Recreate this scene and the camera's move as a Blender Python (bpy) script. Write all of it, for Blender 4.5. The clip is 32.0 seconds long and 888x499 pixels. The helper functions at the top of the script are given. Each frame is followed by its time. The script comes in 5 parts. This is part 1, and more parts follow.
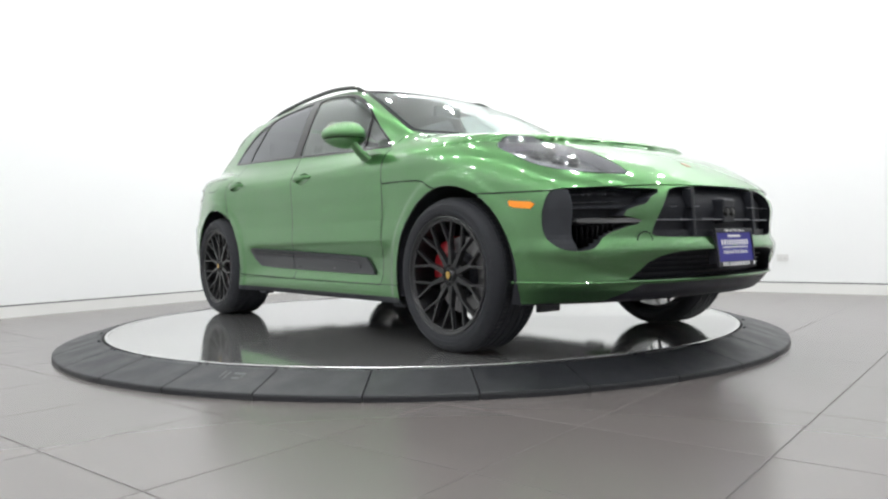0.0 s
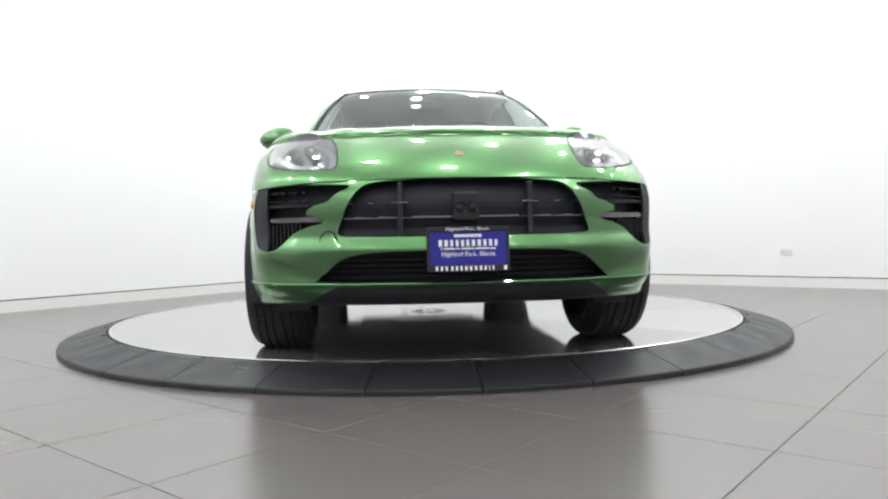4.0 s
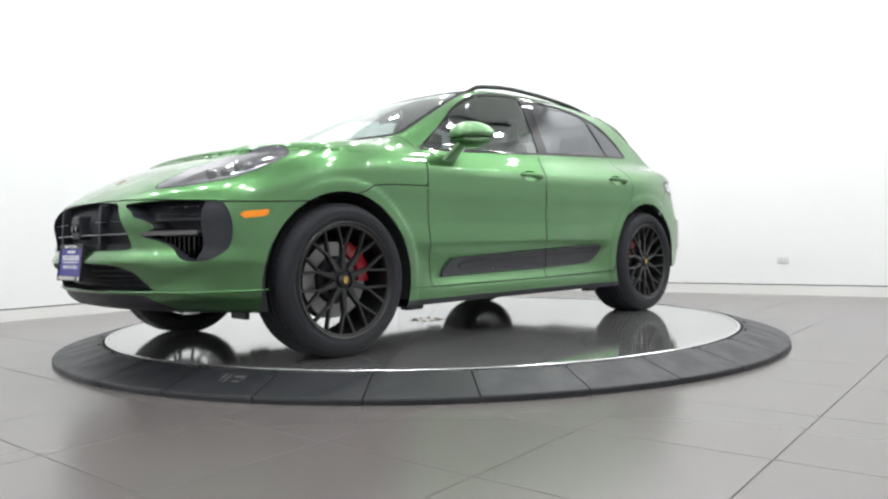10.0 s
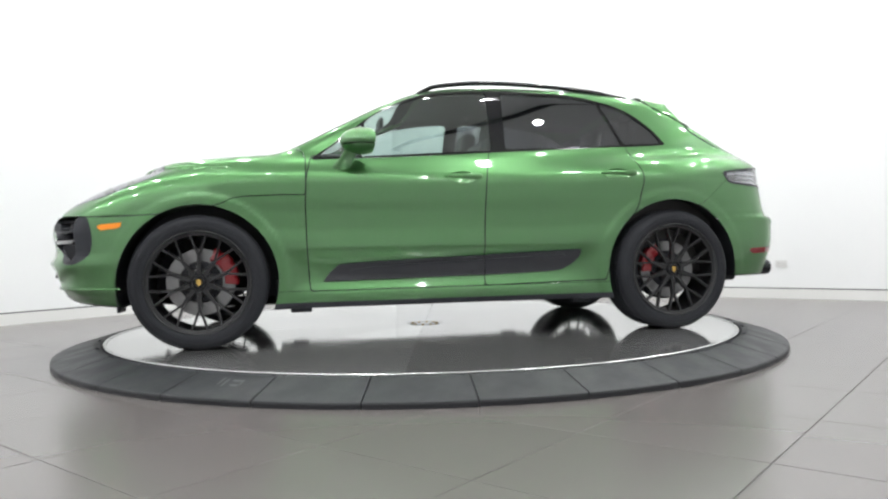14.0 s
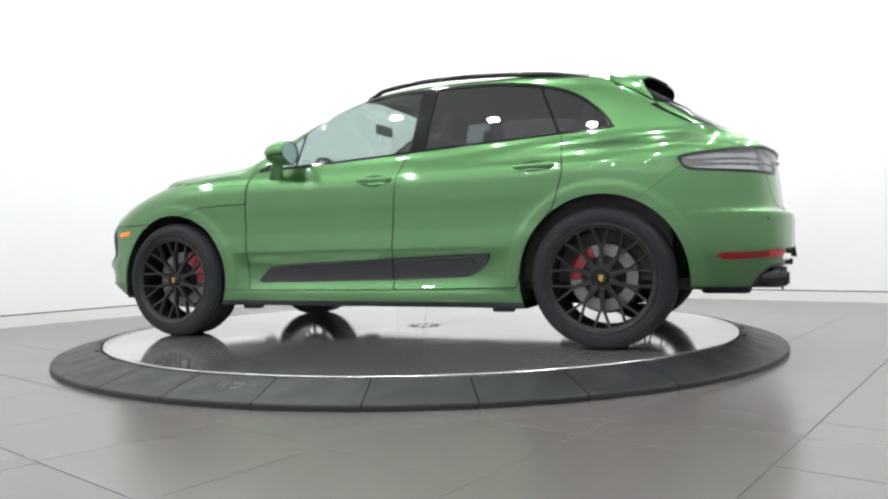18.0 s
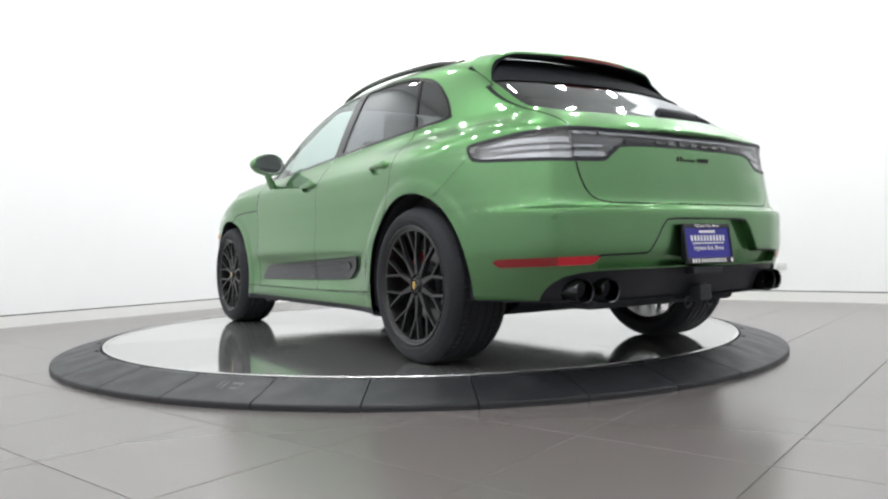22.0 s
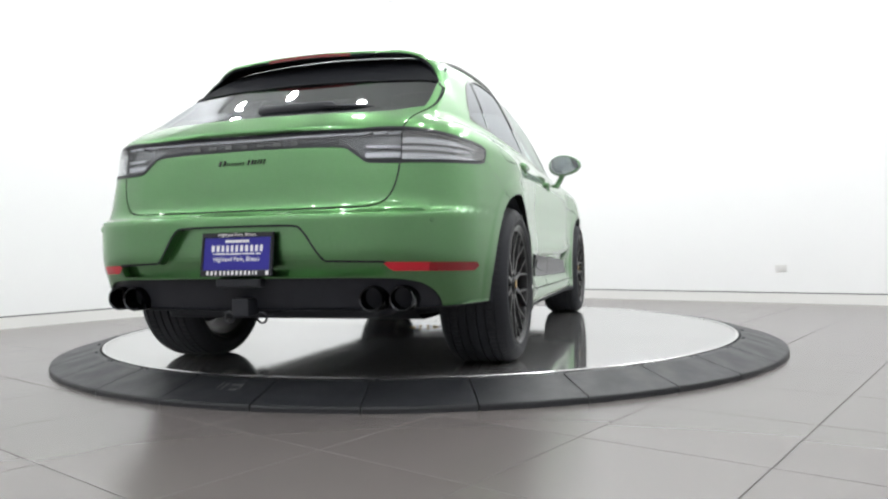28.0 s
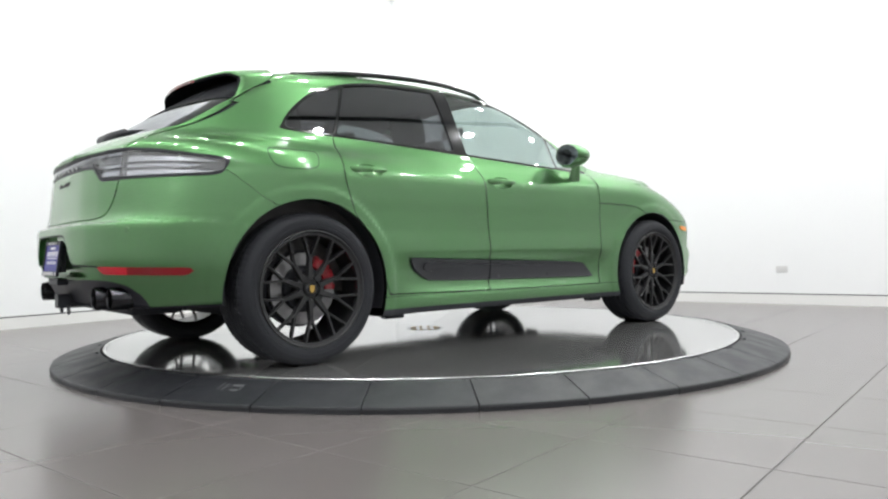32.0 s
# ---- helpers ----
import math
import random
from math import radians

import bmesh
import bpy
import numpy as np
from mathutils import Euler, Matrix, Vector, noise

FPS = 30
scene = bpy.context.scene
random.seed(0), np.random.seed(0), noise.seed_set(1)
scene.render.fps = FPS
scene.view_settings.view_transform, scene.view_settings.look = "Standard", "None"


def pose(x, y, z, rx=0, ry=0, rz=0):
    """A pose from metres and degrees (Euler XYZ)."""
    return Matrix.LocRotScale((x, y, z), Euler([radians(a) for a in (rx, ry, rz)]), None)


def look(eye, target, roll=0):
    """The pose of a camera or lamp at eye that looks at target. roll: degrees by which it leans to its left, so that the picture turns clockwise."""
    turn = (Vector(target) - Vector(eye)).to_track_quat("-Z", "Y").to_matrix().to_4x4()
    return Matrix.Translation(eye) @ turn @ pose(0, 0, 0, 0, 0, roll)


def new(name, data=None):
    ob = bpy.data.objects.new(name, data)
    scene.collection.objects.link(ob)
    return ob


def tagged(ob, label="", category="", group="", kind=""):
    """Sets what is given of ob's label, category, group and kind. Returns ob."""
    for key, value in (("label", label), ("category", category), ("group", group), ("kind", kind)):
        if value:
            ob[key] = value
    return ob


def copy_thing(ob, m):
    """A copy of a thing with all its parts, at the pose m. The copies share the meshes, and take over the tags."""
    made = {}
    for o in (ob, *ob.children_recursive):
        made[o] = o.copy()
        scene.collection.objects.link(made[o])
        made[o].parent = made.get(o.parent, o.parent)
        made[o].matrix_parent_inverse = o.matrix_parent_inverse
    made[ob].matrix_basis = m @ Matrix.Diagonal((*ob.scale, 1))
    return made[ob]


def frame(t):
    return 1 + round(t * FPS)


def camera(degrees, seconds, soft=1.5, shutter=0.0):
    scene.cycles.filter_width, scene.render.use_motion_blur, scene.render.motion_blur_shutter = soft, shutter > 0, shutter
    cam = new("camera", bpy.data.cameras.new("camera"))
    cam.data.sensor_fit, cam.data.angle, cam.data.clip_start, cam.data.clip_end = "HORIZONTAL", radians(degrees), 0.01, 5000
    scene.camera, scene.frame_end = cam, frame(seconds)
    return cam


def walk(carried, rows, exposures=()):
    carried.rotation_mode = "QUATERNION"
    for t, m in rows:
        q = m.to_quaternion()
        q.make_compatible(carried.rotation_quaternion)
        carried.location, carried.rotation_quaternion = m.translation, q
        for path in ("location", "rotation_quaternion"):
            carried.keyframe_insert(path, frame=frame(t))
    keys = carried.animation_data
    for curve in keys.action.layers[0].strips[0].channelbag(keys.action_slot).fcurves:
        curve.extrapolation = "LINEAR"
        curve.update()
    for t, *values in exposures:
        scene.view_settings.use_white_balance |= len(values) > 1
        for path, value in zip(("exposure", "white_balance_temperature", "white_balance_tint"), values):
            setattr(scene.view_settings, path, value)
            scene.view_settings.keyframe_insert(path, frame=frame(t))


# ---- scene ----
# ---- camera: seconds, turn to its left, tilt up, lean to its left (degrees) ----
VIEWS = [(0, -1.56, -0.70, -1.10), (1, -1.37, -0.84, -1.12), (2, -1.28, -1.04, -1.11), (3, -1.30, -1.23, -1.09), (3.5, -1.30, -1.20, -1.10), (5.5, -1.33, -0.92, -1.12), (6, -1.37, -0.85, -1.15), (7, -1.42, -0.69, -1.21), (8, -1.43, -0.55, -1.24), (9, -1.49, -0.49, -1.21), (10, -1.54, -0.47, -1.19), (11, -1.56, -0.49, -1.17), (12, -1.59, -0.43, -1.16), (13, -1.63, -0.26, -1.17), (14, -1.66, -0.18, -1.20), (14.5, -1.66, -0.15, -1.21), (16.5, -1.63, -0.08, -1.23), (17, -1.64, -0.04, -1.23), (18, -1.66, -0.01, -1.23), (19, -1.68, 0.01, -1.23), (20, -1.67, -0.02, -1.22), (21, -1.69, 0.02, -1.20), (22, -1.69, 0.02, -1.18), (23, -1.69, 0.06, -1.16), (24, -1.68, 0.08, -1.15), (25, -1.69, 0.12, -1.14), (25.5, -1.69, 0.13, -1.14), (27.5, -1.68, 0.13, -1.14), (28, -1.69, 0.14, -1.13), (29, -1.68, 0.15, -1.12), (30, -1.67, 0.12, -1.11), (31, -1.66, 0.15, -1.10), (32, -1.64, 0.21, -1.10)]
TURNS = [(0, -52.46), (1, -61.07), (2, -69.55), (3, -77.86), (3.5, -81.98), (5.5, -98.41), (6, -102.63), (7, -111.10), (8, -119.66), (9, -128.25), (10, -136.74), (11, -145.09), (12, -153.38), (13, -161.72), (14, -170.17), (14.5, -174.43), (16.5, -191.45), (17, -195.70), (18, -204.18), (19, -212.61), (20, -221.05), (21, -229.57), (22, -238.14), (23, -246.64), (24, -255.03), (25, -263.31), (25.5, -267.44), (27.5, -284.01), (28, -288.25), (29, -296.78), (30, -305.31), (31, -313.73), (32, -322.07)]
EXPOSURE = 0.0
LAMP_W = 18.6
GLOW = 12.0
# the u=3.9 row is an added one that brightens the north wall and corner
LAMP_SPOTS = [(n, u) for n in (-3.3, -2.15, -0.8, 0.55, 1.9, 3.25, 4.6) for u in (-5.4, -2.7, -0.15, 2.4, 3.9)]

EYE = Vector((0.0, -5.097, 0.620))
DISC_Z = 0.087          # top of the turntable above the tiled floor
FOV = 63.19
cam = camera(FOV, 32.0, soft=2.3)


def view(turn, tilt, lean):
    a, b = radians(turn), radians(tilt)
    way = Vector((-math.sin(a) * math.cos(b), math.cos(a) * math.cos(b), math.sin(b)))
    return look(EYE, EYE + way, lean)


walk(cam, [(t, view(a, b, c)) for t, a, b, c in VIEWS], exposures=[(0, EXPOSURE), (32, EXPOSURE)])

# ---- light ----
world = bpy.data.worlds.new("world")
scene.world = world
world.use_nodes = True
world.node_tree.nodes["Background"].inputs[0].default_value = (0.8, 0.85, 0.9, 1)
world.node_tree.nodes["Background"].inputs[1].default_value = 0.02

# The room stands turned against the view; n and u run across and along its tiles.
ROOM_TURN = 49.7
AU = Vector((math.cos(radians(ROOM_TURN)), math.sin(radians(ROOM_TURN)), 0))
AN = Vector((math.sin(radians(ROOM_TURN)), -math.cos(radians(ROOM_TURN)), 0))
CEIL = 4.5


def at_room(n, u, z=0.0):
    return AN * n + AU * u + Vector((0, 0, z))



def meet(p, a, q, b):
    """Where the line through p at a degrees crosses the line through q at b degrees."""
    d, e = (Vector((math.cos(radians(k)), math.sin(radians(k)), 0)) for k in (a, b))
    w = Vector((*q, 0)) - Vector((*p, 0))
    t = (w.x * e.y - w.y * e.x) / (d.x * e.y - d.y * e.x)
    return Vector((*p, 0)) + d * t


# the two visible walls stand a little out of square with the tiles
WEST, NORTH = ((-3.45, 1.87), 52.6), ((3.874, 2.405), -38.4)
# unseen walls, distance assumed: set near the lamps to brighten the car's reflections
EAST, SOUTH = ((1.81, -5.82), 51.0), ((-2.84, -5.78), -39.0)
C_NW, C_NE, C_SE, C_SW = (meet(*a, *b) for a, b in ((WEST, NORTH), (NORTH, EAST), (EAST, SOUTH), (SOUTH, WEST)))

# ---- materials ----
def material(name, color, rough=0.5, metal=0.0, **more):
    m = bpy.data.materials.new(name)
    m.use_nodes = True
    b = m.node_tree.nodes["Principled BSDF"]
    b.inputs["Base Color"].default_value = (*color, 1)
    b.inputs["Roughness"].default_value = rough
    b.inputs["Metallic"].default_value = metal
    for k, v in more.items():
        b.inputs[k.replace("_", " ")].default_value = v
    return m


def vary(m, scale=3.0, amount=0.12, rough=0.0, bump=0.0, bump_scale=200.0, per_piece=0.0, stretch=(1, 1, 1), detail=4.0):
    """Grain and stains on a plain material: a coarse noise in the colour and roughness, a fine one in the relief."""
    nt = m.node_tree
    N, L = nt.nodes, nt.links
    b = N["Principled BSDF"]
    tc = N.new("ShaderNodeTexCoord")
    mp = N.new("ShaderNodeMapping")
    mp.inputs["Scale"].default_value = stretch
    L.new(tc.outputs["Object"], mp.inputs[0])
    n1 = N.new("ShaderNodeTexNoise")
    n1.inputs["Scale"].default_value, n1.inputs["Detail"].default_value = scale, detail
    L.new(mp.outputs[0], n1.inputs["Vector"])
    col = b.inputs["Base Color"].default_value[:]
    mix = N.new("ShaderNodeMixRGB")
    mix.inputs[1].default_value = tuple(c * (1 - amount) for c in col[:3]) + (1,)
    mix.inputs[2].default_value = tuple(min(1, c * (1 + amount)) for c in col[:3]) + (1,)
    L.new(n1.outputs[0], mix.inputs[0])
    out = mix.outputs[0]
    if per_piece:
        oi = N.new("ShaderNodeObjectInfo")
        mr = N.new("ShaderNodeMapRange")
        mr.inputs[3].default_value, mr.inputs[4].default_value = 1 - per_piece, 1 + per_piece
        L.new(oi.outputs["Random"], mr.inputs[0])
        hsv = N.new("ShaderNodeHueSaturation")
        L.new(mr.outputs[0], hsv.inputs["Value"])
        L.new(out, hsv.inputs["Color"])
        out = hsv.outputs[0]
    L.new(out, b.inputs["Base Color"])
    if rough:
        r0 = b.inputs["Roughness"].default_value
        mr = N.new("ShaderNodeMapRange")
        mr.inputs[1].default_value, mr.inputs[2].default_value = 0.3, 0.7
        mr.inputs[3].default_value, mr.inputs[4].default_value = max(0.01, r0 - rough), r0 + rough
        L.new(n1.outputs[0], mr.inputs[0])
        L.new(mr.outputs[0], b.inputs["Roughness"])
    if bump:
        n2 = N.new("ShaderNodeTexNoise")
        n2.inputs["Scale"].default_value = bump_scale
        L.new(mp.outputs[0], n2.inputs["Vector"])
        bp = N.new("ShaderNodeBump")
        bp.inputs["Strength"].default_value, bp.inputs["Distance"].default_value = bump, 0.002
        L.new(n2.outputs[0], bp.inputs["Height"])
        L.new(bp.outputs[0], b.inputs["Normal"])
    return m


def paint():
    """Green metallic paint: fine flakes under a clear coat."""
    m = material("green_paint", (0.085, 0.215, 0.08), 0.34, 1.0, Specular_Tint=(0.62, 0.78, 0.60, 1), Coat_Weight=1.0, Coat_Roughness=0.03, Coat_IOR=1.56)
    N, L = m.node_tree.nodes, m.node_tree.links
    b = N["Principled BSDF"]
    tc = N.new("ShaderNodeTexCoord")
    fl = N.new("ShaderNodeTexVoronoi")
    fl.inputs["Scale"].default_value = 900
    L.new(tc.outputs["Object"], fl.inputs["Vector"])
    mix = N.new("ShaderNodeMixRGB")
    mix.inputs[1].default_value, mix.inputs[2].default_value = (0.068, 0.180, 0.063, 1), (0.106, 0.248, 0.101, 1)
    L.new(fl.outputs["Color"], mix.inputs[0])
    L.new(mix.outputs[0], b.inputs["Base Color"])
    return m


GREEN = paint()
WALL = vary(material("wall_paint", (0.87, 0.88, 0.88), 0.6), 0.8, 0.015, bump=0.05, bump_scale=60)
# unseen east wall: darker colour stands in for dimmer reflections on the flank
WALL_EAST = vary(material("darkened_unseen_wall", (0.66, 0.66, 0.66), 0.6), 0.8, 0.03, bump=0.05, bump_scale=60)
WALL_GREY = vary(material("grey_wall_paint", (0.82, 0.82, 0.82), 0.6), 0.8, 0.03, bump=0.05, bump_scale=60)
BASEB = vary(material("baseboard_paint", (0.80, 0.80, 0.78), 0.45), 2, 0.02)
CEILING = vary(material("ceiling_paint", (0.88, 0.88, 0.88), 0.8), 1, 0.01)
TILE = vary(material("floor_tile", (0.146, 0.132, 0.128), 0.24, Specular_IOR_Level=0.95), 1.2, 0.02, per_piece=0.02, detail=1.0)
GROUT = vary(material("grout", (0.05, 0.047, 0.045), 0.7), 9, 0.1)
RUBBER_RING = vary(material("ramp_rubber", (0.021, 0.0225, 0.026), 0.48, Specular_IOR_Level=0.4), 6, 0.25, rough=0.1, bump=0.15, bump_scale=300, per_piece=0.10)
DISC = vary(material("disc_coat", (0.55, 0.55, 0.545), 0.075, 0.82, Specular_IOR_Level=0.6), 3, 0.06, rough=0.02, per_piece=0.20)
DECK_BASE = material("deck_base", (0.05, 0.05, 0.05), 0.7)
RIM_METAL = material("disc_rim_metal", (0.8, 0.8, 0.8), 0.25, 1.0)
BLACK = vary(material("black_plastic", (0.021, 0.0225, 0.028), 0.42, Specular_IOR_Level=0.28), 20, 0.2)
GLOSS = material("gloss_black", (0.006, 0.0065, 0.0075), 0.10)
GAP = material("panel_gap", (0.014, 0.0155, 0.019), 0.8, Specular_IOR_Level=0.22)
HOLLOW = material("matt_black_panel", (0.0075, 0.0082, 0.0105), 0.8, Specular_IOR_Level=0.08)
UNDER = vary(material("underbody", (0.032, 0.0345, 0.041), 0.7, Specular_IOR_Level=0.28), 8, 0.4)
TYRE = vary(material("tyre_rubber", (0.0215, 0.023, 0.0275), 0.65, Specular_IOR_Level=0.25), 14, 0.25, rough=0.08, bump=0.1, bump_scale=250)
ALLOY = material("black_alloy", (0.013, 0.0135, 0.015), 0.30, 0.0)
BRIGHT_STEEL = vary(material("polished_brake_steel", (0.25, 0.25, 0.255), 0.36, 1.0), 30, 0.1)
RED = material("red_caliper", (0.34, 0.008, 0.016), 0.3, Coat_Weight=0.5)
GOLD = material("gold_emblem", (0.55, 0.36, 0.10), 0.3, 0.8)
CHROME = material("chrome", (0.75, 0.76, 0.77), 0.12, 1.0)
DARKCHROME = material("dark_chrome", (0.045, 0.046, 0.050), 0.22, 1.0)
AMBER = material("amber_lens", (1.0, 0.31, 0.008), 0.3, Coat_Weight=0.1)
REDLENS = material("red_lens", (0.20, 0.004, 0.008), 0.08, Coat_Weight=0.2)
REDLIT = material("lit_red_lens", (0.48, 0.010, 0.022), 0.15, Coat_Weight=0.2)
SATIN = vary(material("satin_black_trim", (0.020, 0.0215, 0.026), 0.30), 20, 0.15)
BARMETAL = material("grille_bar_metal", (0.28, 0.29, 0.31), 0.45, 0.6)
MESH = vary(material("grille_mesh", (0.013, 0.0142, 0.019), 0.6, Specular_IOR_Level=0.3), 90, 0.5)
SMOKE = material("smoked_lens", (0.14, 0.145, 0.15), 0.12, 0.55, Coat_Weight=1.0)
SILVER = material("lamp_silver", (0.55, 0.56, 0.58), 0.22, 0.9)
BLUE = material("plate_blue", (0.024, 0.022, 0.25), 0.4, Specular_IOR_Level=0.3)
WHITE = material("white_print", (0.82, 0.82, 0.82), 0.5)
LEATHER = vary(material("black_leather", (0.022, 0.021, 0.021), 0.5), 10, 0.2, bump=0.2, bump_scale=300)
SOCKET = material("socket_plastic", (0.72, 0.72, 0.71), 0.4)


def glass(name, color, tint, base=0.15, grazing=0.80):
    """A thin pane: tinted see-through with a clear reflection."""
    m = bpy.data.materials.new(name)
    m.use_nodes = True
    N, L = m.node_tree.nodes, m.node_tree.links
    N.remove(N["Principled BSDF"])
    tr, gl, fr, mx = (N.new("ShaderNode" + k) for k in ("BsdfTransparent", "BsdfGlossy", "LayerWeight", "MixShader"))
    tr.inputs[0].default_value = (*tint, 1)
    gl.inputs[0].default_value = (*color, 1)
    gl.inputs[1].default_value = 0.02
    fr.inputs[0].default_value = 0.5
    pw, ad = N.new("ShaderNodeMath"), N.new("ShaderNodeMath")
    pw.operation, ad.operation = "POWER", "MULTIPLY_ADD"
    pw.inputs[1].default_value = 4.0
    L.new(fr.outputs["Facing"], pw.inputs[0])
    L.new(pw.outputs[0], ad.inputs[0])
    ad.inputs[1].default_value, ad.inputs[2].default_value = grazing, base
    L.new(ad.outputs[0], mx.inputs[0])
    L.new(tr.outputs[0], mx.inputs[1])
    L.new(gl.outputs[0], mx.inputs[2])
    L.new(mx.outputs[0], N["Material Output"].inputs[0])
    return m


GLASS = glass("side_glass", (0.95, 1, 0.98), (0.62, 0.73, 0.70), 0.14, 0.62)
TINTED = glass("tinted_glass", (0.95, 0.97, 1), (0.16, 0.165, 0.18), 0.13, 0.52)
SCREEN = glass("windscreen_glass", (0.95, 1, 0.98), (0.70, 0.77, 0.75), 0.18, 0.55)
LENS = glass("clear_lens", (1, 1, 1), (0.85, 0.86, 0.88), 0.12)
BARLENS = glass("strip_lens", (1, 1, 1), (0.80, 0.81, 0.83), 0.03, 0.5)
LAMPGLOW = bpy.data.materials.new("downlight_glow")
LAMPGLOW.use_nodes = True
LAMPGLOW.node_tree.nodes["Principled BSDF"].inputs["Emission Color"].default_value = (0.99, 0.995, 1, 1)
LAMPGLOW.node_tree.nodes["Principled BSDF"].inputs["Emission Strength"].default_value = GLOW


# ---- mesh helpers ----
def mesh_object(name, verts, faces, mat, parent=None, label="", smooth=True, normals=None):
    me = bpy.data.meshes.new(name)
    me.from_pydata([tuple(v) for v in verts], [], faces)
    me.materials.append(mat)
    if smooth:
        me.polygons.foreach_set("use_smooth", [True] * len(me.polygons))
    if normals is not None and len(me.vertices):
        me.normals_split_custom_set_from_vertices([tuple(n) for n in normals])
    me.update()
    ob = new(name, me)
    if parent is not None:
        ob.parent = parent
    if label:
        tagged(ob, label)
    return ob


def part(name, bm, mat, parent, label="", smooth=False):
    me = bpy.data.meshes.new(name)
    bm.normal_update()
    bm.to_mesh(me)
    bm.free()
    me.materials.append(mat)
    if smooth:
        me.polygons.foreach_set("use_smooth", [True] * len(me.polygons))
        me.set_sharp_from_angle(angle=radians(40))
    ob = new(name, me)
    ob.parent = parent
    if label:
        tagged(ob, label)
    return ob


def box_bm(x0, x1, y0, y1, z0, z1, bevel=0.0, seg=2, bm=None):
    bm2 = bmesh.new()
    bmesh.ops.create_cube(bm2, size=1)
    for v in bm2.verts:
        v.co = Vector(((x0 + x1) / 2 + v.co.x * (x1 - x0), (y0 + y1) / 2 + v.co.y * (y1 - y0), (z0 + z1) / 2 + v.co.z * (z1 - z0)))
    if bevel:
        bmesh.ops.bevel(bm2, geom=bm2.edges[:], offset=bevel, segments=seg, affect="EDGES", profile=0.6)
    return join(bm, bm2)


def join(bm, bm2):
    if bm is None:
        return bm2
    me = bpy.data.meshes.new("tmp")
    bm2.to_mesh(me)
    bm.from_mesh(me)
    bm2.free()
    bpy.data.meshes.remove(me)
    return bm


def lathe(profile, seg=64, axis="y", closed=False):
    """Turn a profile of (radius, along) about an axis."""
    bm = bmesh.new()
    rings = []
    for r, a in profile:
        ring = []
        for k in range(seg):
            w = 2 * math.pi * k / seg
            c, s = r * math.cos(w), r * math.sin(w)
            ring.append(bm.verts.new((c, a, s) if axis == "y" else (c, s, a) if axis == "z" else (a, c, s)))
        rings.append(ring)
    for i in range(len(rings) - 1 + (1 if closed else 0)):
        p, q = rings[i], rings[(i + 1) % len(rings)]
        for k in range(seg):
            bm.faces.new((p[k], p[(k + 1) % seg], q[(k + 1) % seg], q[k]))
    bmesh.ops.recalc_face_normals(bm, faces=bm.faces[:])
    return bm


def sweep(points, radius, seg=8, flat=1.0, cap=True, bm=None):
    """A tube along points; flat squeezes it in z."""
    bm = bm or bmesh.new()
    pts = [Vector(p) for p in points]
    rings = []
    for i, p in enumerate(pts):
        d = (pts[min(i + 1, len(pts) - 1)] - pts[max(i - 1, 0)]).normalized()
        side = d.cross(Vector((0, 0, 1)))
        side = side.normalized() if side.length > 1e-4 else Vector((1, 0, 0))
        up = side.cross(d)
        r = radius[i] if isinstance(radius, (list, tuple)) else radius
        rings.append([bm.verts.new(p + side * r * math.cos(2 * math.pi * k / seg) + up * r * flat * math.sin(2 * math.pi * k / seg)) for k in range(seg)])
    for a, b in zip(rings, rings[1:]):
        for k in range(seg):
            bm.faces.new((a[k], a[(k + 1) % seg], b[(k + 1) % seg], b[k]))
    if cap:
        bm.faces.new(rings[0][::-1])
        bm.faces.new(rings[-1])
    return bm


# ---- room ----
def quad_wall(name, a, b, z0, z1, thick, inward, mat):
    """An upright slab from a to b, its room face on that line."""
    a, b, w = Vector(a), Vector(b), Vector(inward) * thick
    vs = [a, b, b - w, a - w]
    verts = [v + Vector((0, 0, z)) for z in (z0, z1) for v in vs]
    return mesh_object(name, verts, [(3, 2, 1, 0), (4, 5, 6, 7), (0, 1, 5, 4), (1, 2, 6, 5), (2, 3, 7, 6), (3, 0, 4, 7)], mat, smooth=False)


def build_room():
    T = 0.15
    sides = [("wall_west", C_SW, C_NW, "white matt painted long wall with faint panel joints"),
             ("wall_north", C_NW, C_NE, "white matt painted wall with a small outlet near the floor"),
             ("wall_east", C_NE, C_SE, "unseen wall, coloured darker to dim its reflection in the car"),
             ("wall_south", C_SE, C_SW, "unseen plain wall, set close to brighten its reflection in the car")]
    for name, a, b, label in sides:
        inward = (b - a).cross(Vector((0, 0, 1))).normalized()
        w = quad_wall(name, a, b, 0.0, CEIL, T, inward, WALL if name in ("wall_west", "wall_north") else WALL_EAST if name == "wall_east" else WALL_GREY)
        tagged(w, label, "wall", kind="structure")
        base = quad_wall("baseboard", a + inward * 0.012, b + inward * 0.012, 0.0, 0.104, 0.0115, inward, BASEB)
        tagged(base, "low white painted baseboard along the foot of the wall", "baseboard", kind="structure")
        groove = quad_wall("trim", a + inward * 0.004, b + inward * 0.004, 0.1045, 0.1145, 0.0035, inward, GAP)
        tagged(groove, "thin dark shadow joint above the baseboard", "trim", kind="structure")
    c = [C_SW, C_SE, C_NE, C_NW]
    ce = mesh_object("ceiling", [v + Vector((0, 0, CEIL)) for v in c] + [v + Vector((0, 0, CEIL + 0.12)) for v in c],
                     [(0, 1, 2, 3), (7, 6, 5, 4), (0, 4, 5, 1), (1, 5, 6, 2), (2, 6, 7, 3), (3, 7, 4, 0)], CEILING, smooth=False)
    tagged(ce, "plain white ceiling with recessed round downlights", "ceiling", kind="structure")


